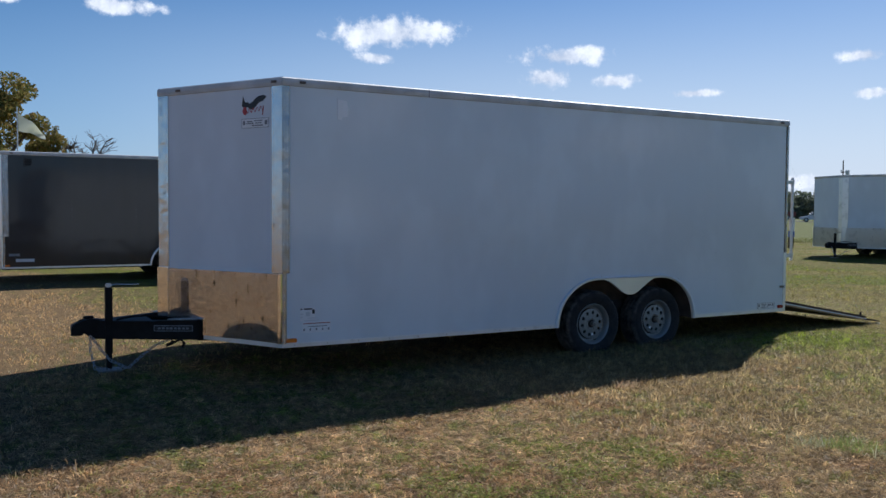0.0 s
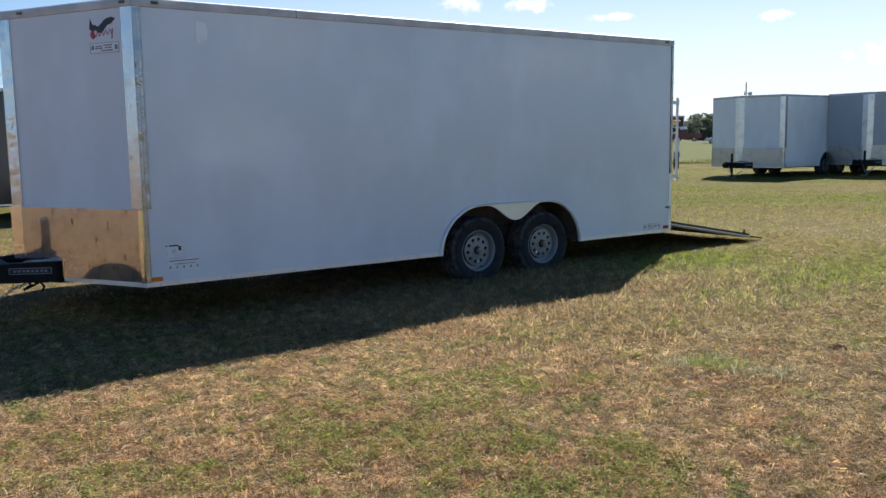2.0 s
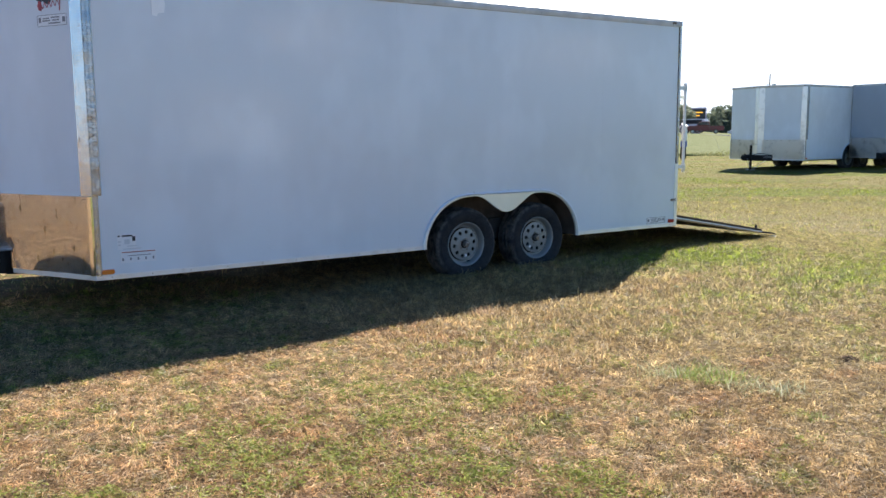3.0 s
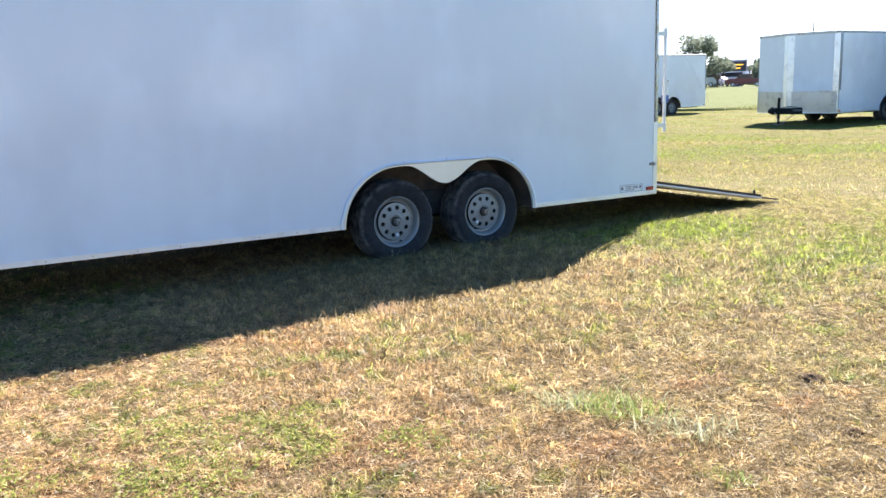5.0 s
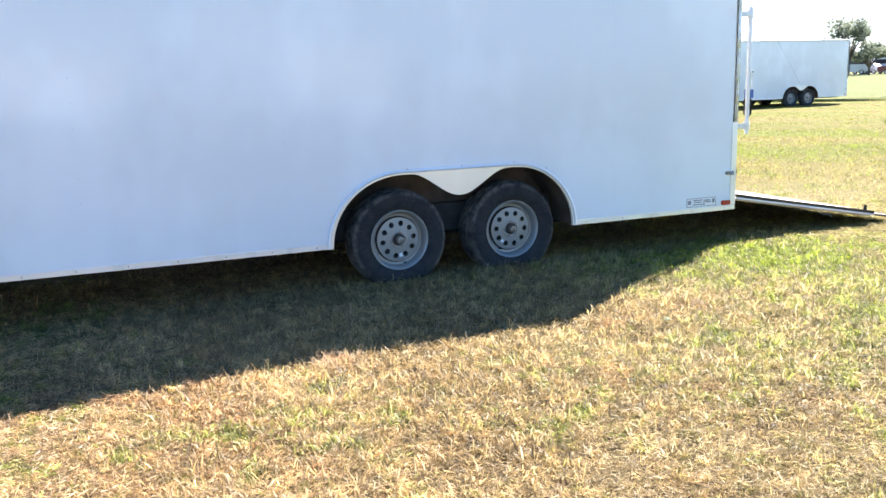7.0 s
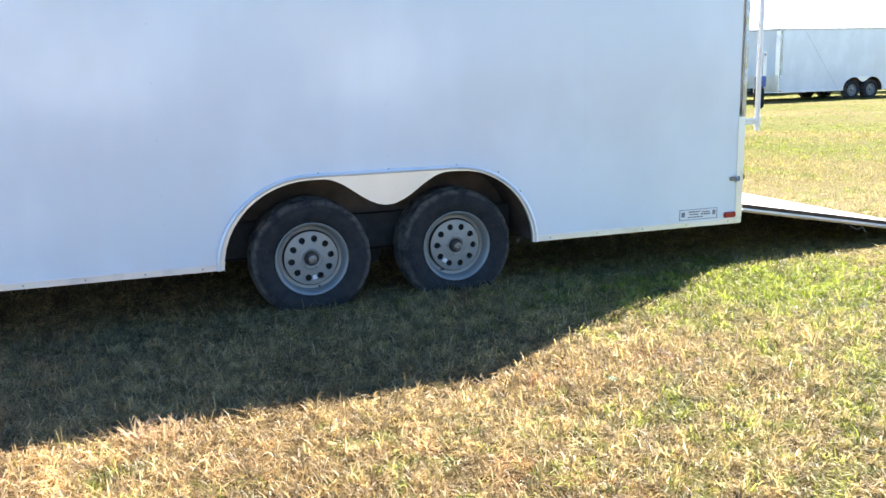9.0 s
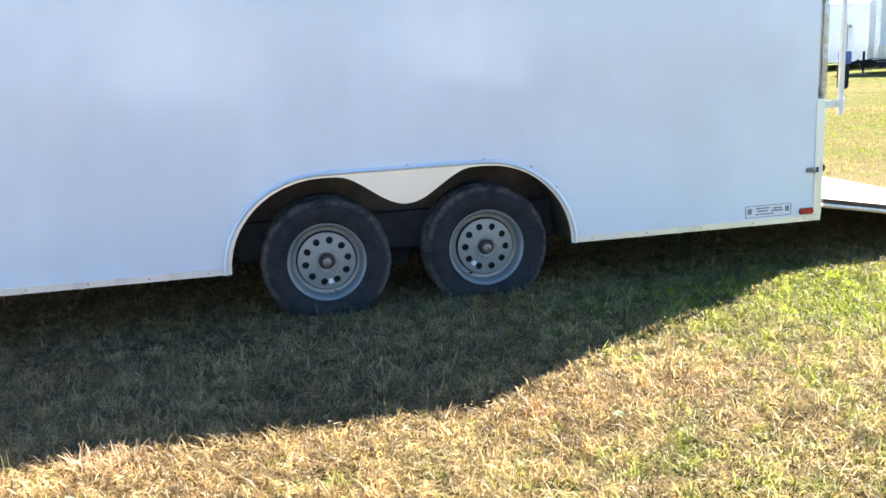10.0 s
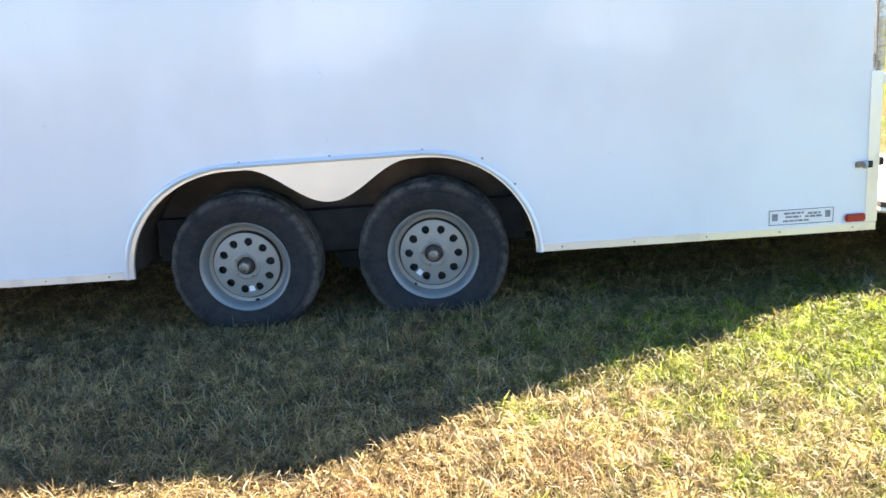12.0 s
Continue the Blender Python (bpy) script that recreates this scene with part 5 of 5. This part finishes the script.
def leaf_mesh(name, centres, radii, count, size, mat, parent=None, seed=1):
    """Small bent leaf sprays round the centres, fewer inside."""
    g = np.random.default_rng(seed)
    cs, rs = np.array(centres, float), np.array(radii, float)
    w = rs ** 2 / (rs ** 2).sum()
    i = g.choice(len(cs), count, p=w)
    d = g.normal(0, 1, (count, 3))
    d /= np.linalg.norm(d, axis=1)[:, None]
    pos = cs[i] + d * (rs[i] * g.uniform(0.55, 1.08, count) ** 0.7)[:, None] * np.array([1, 1, 0.8])
    u = g.normal(0, 1, (count, 3))
    u /= np.linalg.norm(u, axis=1)[:, None]
    v = np.cross(u, g.normal(0, 1, (count, 3)))
    v /= np.linalg.norm(v, axis=1)[:, None]
    s = g.uniform(0.5, 1.3, count)[:, None] * size
    co = np.stack((pos - u * s, pos + v * s * 0.5, pos + u * s, pos - v * s * 0.5), 1).astype(np.float32)
    co[:, 1, 2] += (s * 0.25)[:, 0]
    co[:, 3, 2] += (s * 0.25)[:, 0]
    me = bpy.data.meshes.new(name)
    me.vertices.add(count * 4)
    me.vertices.foreach_set("co", co.ravel())
    me.loops.add(count * 6)
    base = np.arange(count, dtype=np.int32)[:, None] * 4
    me.loops.foreach_set("vertex_index", (base + np.array([[0, 1, 2, 0, 2, 3]], np.int32)).ravel())
    me.polygons.add(count * 2)
    me.polygons.foreach_set("loop_start", np.arange(count * 2, dtype=np.int32) * 3)
    me.update(calc_edges=True)
    me.materials.append(mat)
    ob = new(name, me)
    ob.parent = parent
    return ob


def branch(bm, a, b, r0, r1, segs=7):
    rod(a, b, r0, segs, bm, r1)


def tree(x, y, height, spread, leaves, size, mat, label, seed, bare=False, group="trees", low=False, base=GROUND):
    g = random.Random(seed)
    t = thing("tree", pose(x, y, base), label, "tree", group)
    trunk = bmesh.new()
    fork = height * (0.2 if low else 0.32)
    branch(trunk, (0, 0, -0.1), (0.05, 0, fork), height * 0.035, height * 0.024, 10)
    tips = []
    n = 9
    limbs = bmesh.new()
    for i in range(n):
        a = TAU * i / n + g.uniform(-0.3, 0.3)
        up = g.uniform(0.30, 0.95)
        z = fork + (height - fork) * up * 0.82
        r = spread * (1 - abs(up - 0.5) * 1.1) * g.uniform(0.6, 0.95)
        p0 = Vector((0.05, 0, fork * g.uniform(0.85, 1.05)))
        p1 = Vector((r * 0.5 * math.cos(a), r * 0.5 * math.sin(a), (p0.z + z) / 2 + 0.3))
        p2 = Vector((r * math.cos(a), r * math.sin(a), z))
        branch(limbs, p0, p1, height * 0.016, height * 0.010)
        branch(limbs, p1, p2, height * 0.010, height * 0.004)
        tips.append((p2, r))
        for k in range(5 if bare else 3):
            q = p1.lerp(p2, g.uniform(0.1, 1.0))
            e = q + Vector((g.uniform(-1, 1), g.uniform(-1, 1), g.uniform(-0.1, 1.0))) * spread * 0.33
            branch(limbs, q, e, height * 0.005, height * 0.0015, 5)
            tips.append((e, r))
            if bare:
                for j in range(7):
                    h = q.lerp(e, g.uniform(0.3, 1.0))
                    branch(limbs, h, h + Vector((g.uniform(-1, 1), g.uniform(-1, 1), g.uniform(0, 1))) * spread * 0.25, height * 0.0022, height * 0.001, 4)
    part("trunk", trunk, BARK, t, smooth=True)
    part("branching", limbs, BARK, t, smooth=True)
    if not bare:
        leaf_mesh("crown", [tuple(p) for p, _ in tips], [spread * g.uniform(0.13, 0.30) for _ in tips], leaves, size, mat, t, seed)
    return t


tree(-4.6, 42.5, 9.1, 4.2, 24000, 0.115, AUTUMN, "tall tree with yellowing autumn leaves behind the trailers", 3, low=True)
tree(-1.1, 47.9, 7.5, 1.6, 5600, 0.10, AUTUMN, "smaller tree with thinning yellow-brown leaves", 8, low=True)
tree(1.5, 52.7, 7.6, 2.3, 0, 0.1, AUTUMN, "bare grey tree with thin twigs", 5, True)
tree(89.4, 79.4, 8.4, 3.3, 4600, 0.16, ROADSIDE, "large dark green tree beside the road", 11, low=True, base=0.6)
tree(92.2, 78.6, 5.0, 2.5, 3000, 0.15, ROADSIDE, "small dark green tree beside the road", 14, low=True, base=0.6)
g_ = random.Random(4)
cs, rs = [], []
for i in range(150):
    b = -160 + 175 * (i / 150) + g_.uniform(-1, 1)
    for k in range(4):
        cs.append((*along(170 + g_.uniform(0, 12), b, 0)[:2], g_.uniform(1.3, 4.4)))
        rs.append(g_.uniform(1.1, 1.9))
tagged(leaf_mesh("woods", cs, rs, 70000, 0.42, GREEN, None, 2), "dark line of woods beyond the road", "woods", "", "stuff")

# ---------------------------------------------------------------- vehicles by the road, sign, poles, flag
GLASS = plain("dark_car_glass", (0.02, 0.025, 0.03), 0.08, var=0.1, bump=0.0)
MAROON = painted("maroon_paint", (0.20, 0.025, 0.03), 0.25)
CARWHITE = painted("white_car_paint", (0.72, 0.73, 0.75), 0.25)
CARSILVER = painted("silver_car_paint", (0.45, 0.47, 0.5), 0.25, metal=0.5)
CARBLUE = painted("blue_car_paint", (0.06, 0.11, 0.28), 0.25)


def vehicle(a, b, paint, label, shape, turn=90.0):
    """A road vehicle from its side outline; shape: pickup, car or van."""
    d = math.degrees(math.atan2(SIDE.y, SIDE.x))
    x, y, _ = along(a, b, 0)
    v = thing("vehicle", pose(x, y, 0.68 * lie(b), 0, 0, d + turn - 90), label, "vehicle", "vehicles by the road")
    ln, wd = (5.6, 1.9) if shape == "pickup" else (4.6, 1.75) if shape == "car" else (5.4, 1.95)
    if shape == "pickup":
        body = [(-2.75, 0.45), (2.75, 0.45), (2.78, 0.95), (2.55, 1.10), (1.35, 1.15), (-0.75, 1.15), (-2.75, 1.13)]
        cab = [(1.25, 1.13), (0.65, 1.76), (-0.65, 1.80), (-0.85, 1.13)]
    elif shape == "car":
        body = [(-2.25, 0.35), (2.25, 0.35), (2.28, 0.70), (1.25, 0.92), (-1.75, 0.98), (-2.27, 0.85)]
        cab = [(1.15, 0.90), (0.45, 1.38), (-0.95, 1.42), (-1.75, 0.96)]
    else:
        body = [(-2.65, 0.40), (2.65, 0.40), (2.68, 1.0), (1.90, 1.20), (-2.65, 1.20)]
        cab = [(1.90, 1.18), (1.25, 2.05), (-2.60, 2.10), (-2.65, 1.18)]
    lift = lambda p, q, d: (p, d, q)
    bm = prism(body, lift, -wd / 2, wd / 2)
    bmesh.ops.bevel(bm, geom=bm.edges[:], offset=0.06, segments=2, affect="EDGES", clamp_overlap=True)
    part("body", bm, paint, v, smooth=True)
    bm = prism(cab, lift, -wd / 2 + 0.12, wd / 2 - 0.12)
    bmesh.ops.bevel(bm, geom=bm.edges[:], offset=0.06, segments=2, affect="EDGES", clamp_overlap=True)
    cabin = part("cabin", bm, paint, v, smooth=True)
    cx = sum(p for p, _ in cab) / 4
    cz = sum(q for _, q in cab) / 4
    win = [(cx + (p - cx) * 0.82, cz + 0.03 + (q - cz) * 0.70) for p, q in cab]
    for s in (-1, 1):
        part("side_window", prism(win, lift, s * (wd / 2 - 0.118), s * (wd / 2 - 0.10)), GLASS, cabin)
    for wx in (ln * 0.30, -ln * 0.29):
        for s in (-1, 1):
            w = part("wheel", lathe([(0.0, -0.11), (0.22, -0.11), (0.31, -0.10), (0.34, -0.07), (0.34, 0.07), (0.31, 0.10), (0.0, 0.11)], 20, (wx, s * (wd / 2 - 0.1), 0.33)), RUBBER, v, smooth=True)
            part("hubcap", lathe([(0.0, -0.115), (0.20, -0.115), (0.20, 0.115), (0.0, 0.115)], 16, (wx, s * (wd / 2 - 0.1), 0.33)), CARSILVER, w)
    return v


vehicle(126.5, -2.1, MAROON, "maroon pickup truck beside the road", "pickup")
vehicle(131.0, 0.1, CARWHITE, "white van behind the pickup truck", "van", 70)
vehicle(129.5, 1.9, CARWHITE, "white car by the road", "car", 60)
vehicle(126.0, 3.9, CARSILVER, "silver van under the trees by the road", "van", 80)
vehicle(128.0, 7.6, CARBLUE, "dark blue car parked by the road", "car", 90)
vehicle(126.5, -7.6, CARWHITE, "white car near the pickup truck by the road", "car", 90)
vehicle(129.0, -10.6, CARWHITE, "white car by the road beside a blue one", "car", 100)
vehicle(127.0, -13.6, CARBLUE, "blue car by the road", "car", 90)
vehicle(129.0, -17.0, CARWHITE, "white van by the road", "van", 100)

LED, n_ = material("amber_display")
e_ = n_.node("ShaderNodeEmission")
e_.inputs[0].default_value, e_.inputs[1].default_value = (1.0, 0.5, 0.06, 1), 0.4
n_.out(e_.outputs[0])
MAUVE = plain("mauve_cladding", (0.46, 0.41, 0.48), 0.6)
x, y, _ = along(135.5, -0.8, 0)
sg = thing("road_sign", pose(x, y, 0.30, 0, 0, math.degrees(math.atan2(SIDE.y, SIDE.x))), "electronic roadside sign with amber unreadable lines", "sign")
part("post", box(-0.7, 0.7, -0.3, 0.3, 0, 1.6, 0.03), MAUVE, sg)
part("cabinet", box(-1.55, 1.55, -0.35, 0.35, 1.6, 4.3, 0.06), MAUVE, sg)
scr = part("display", box(-1.35, 1.35, 0.35, 0.39, 2.55, 4.05), DECAL_BLACK, sg, "black display panel")
for w, z in ((0.95, 3.52), (0.55, 3.02)):
    part("print_bar", box(-w, w, 0.391, 0.40, z - 0.10, z + 0.10), LED, scr, "amber bar of unreadable writing")

up = thing("utility_pole", pose(91.8, 63.45, GROUND), "wooden utility pole with a grey transformer", "utility pole")
part("pole", rod((0, 0, 0), (0, 0, 8.1), 0.085, 12, r2=0.07), BARK, up, smooth=True)
part("transformer", rod((0.45, -0.3, 6.1), (0.45, -0.3, 6.85), 0.24, 16), GALV, up, smooth=True)
part("transformer_arm", box(0.0, 0.4, -0.2, -0.1, 6.6, 6.68), GALV, up)
part("insulator", rod((-0.22, 0.1, 6.6), (-0.22, 0.1, 6.9), 0.06, 8), GALV, up)
part("crossarm", box(-0.32, 0.12, -0.06, 0.06, 6.5, 6.62), BARK, up)

FLAG, n_ = material("pale_flag_cloth")
p_ = place(n_)
s_ = n_.node("ShaderNodeSeparateXYZ")
n_.put(p_, s_.inputs[0])
# Shadow on the cloth's lower part is put in as a darker colour.
band = n_.step(n_.math("SUBTRACT", s_.outputs[2], n_.math("MULTIPLY", s_.outputs[0], -0.75)), 4.05, 4.20)
f_ = n_.node("ShaderNodeBsdfDiffuse")
n_.put(n_.mix(band, (0.36, 0.38, 0.27), (0.62, 0.64, 0.56)), f_.inputs[0])
t_ = n_.node("ShaderNodeBsdfTranslucent")
n_.put((0.5, 0.52, 0.40, 1), t_.inputs[0])
m_ = n_.node("ShaderNodeMixShader")
m_.inputs[0].default_value = 0.35
n_.put(f_.outputs[0], m_.inputs[1])
n_.put(t_.outputs[0], m_.inputs[2])
n_.out(m_.outputs[0])
fl = thing("flagpole", pose(-3.75, 26.4, GROUND), "thin flagpole with a drooping pale cloth flag", "flagpole")
part("pole", rod((0, 0, 0), (0, 0, 4.95), 0.03, 10, r2=0.02), GALV, fl, smooth=True)
bm = bmesh.new()
grid = []
for i in range(15):
    u = i / 14
    row = []
    for j in range(11):
        v = j / 10
        row.append(bm.verts.new((0.03 + 0.85 * u, 0.20 * math.sin(8 * u + 3 * v) * u, 4.75 - 0.72 * u ** 1.15 - v * (0.62 - 0.45 * u) - 0.03 * math.sin(9 * u))))
    grid.append(row)
for i in range(14):
    for j in range(10):
        bm.faces.new((grid[i][j], grid[i + 1][j], grid[i + 1][j + 1], grid[i][j + 1]))
part("cloth", bm, FLAG, fl, "drooping pale green-white cloth with shade coloured into its lower part", True)
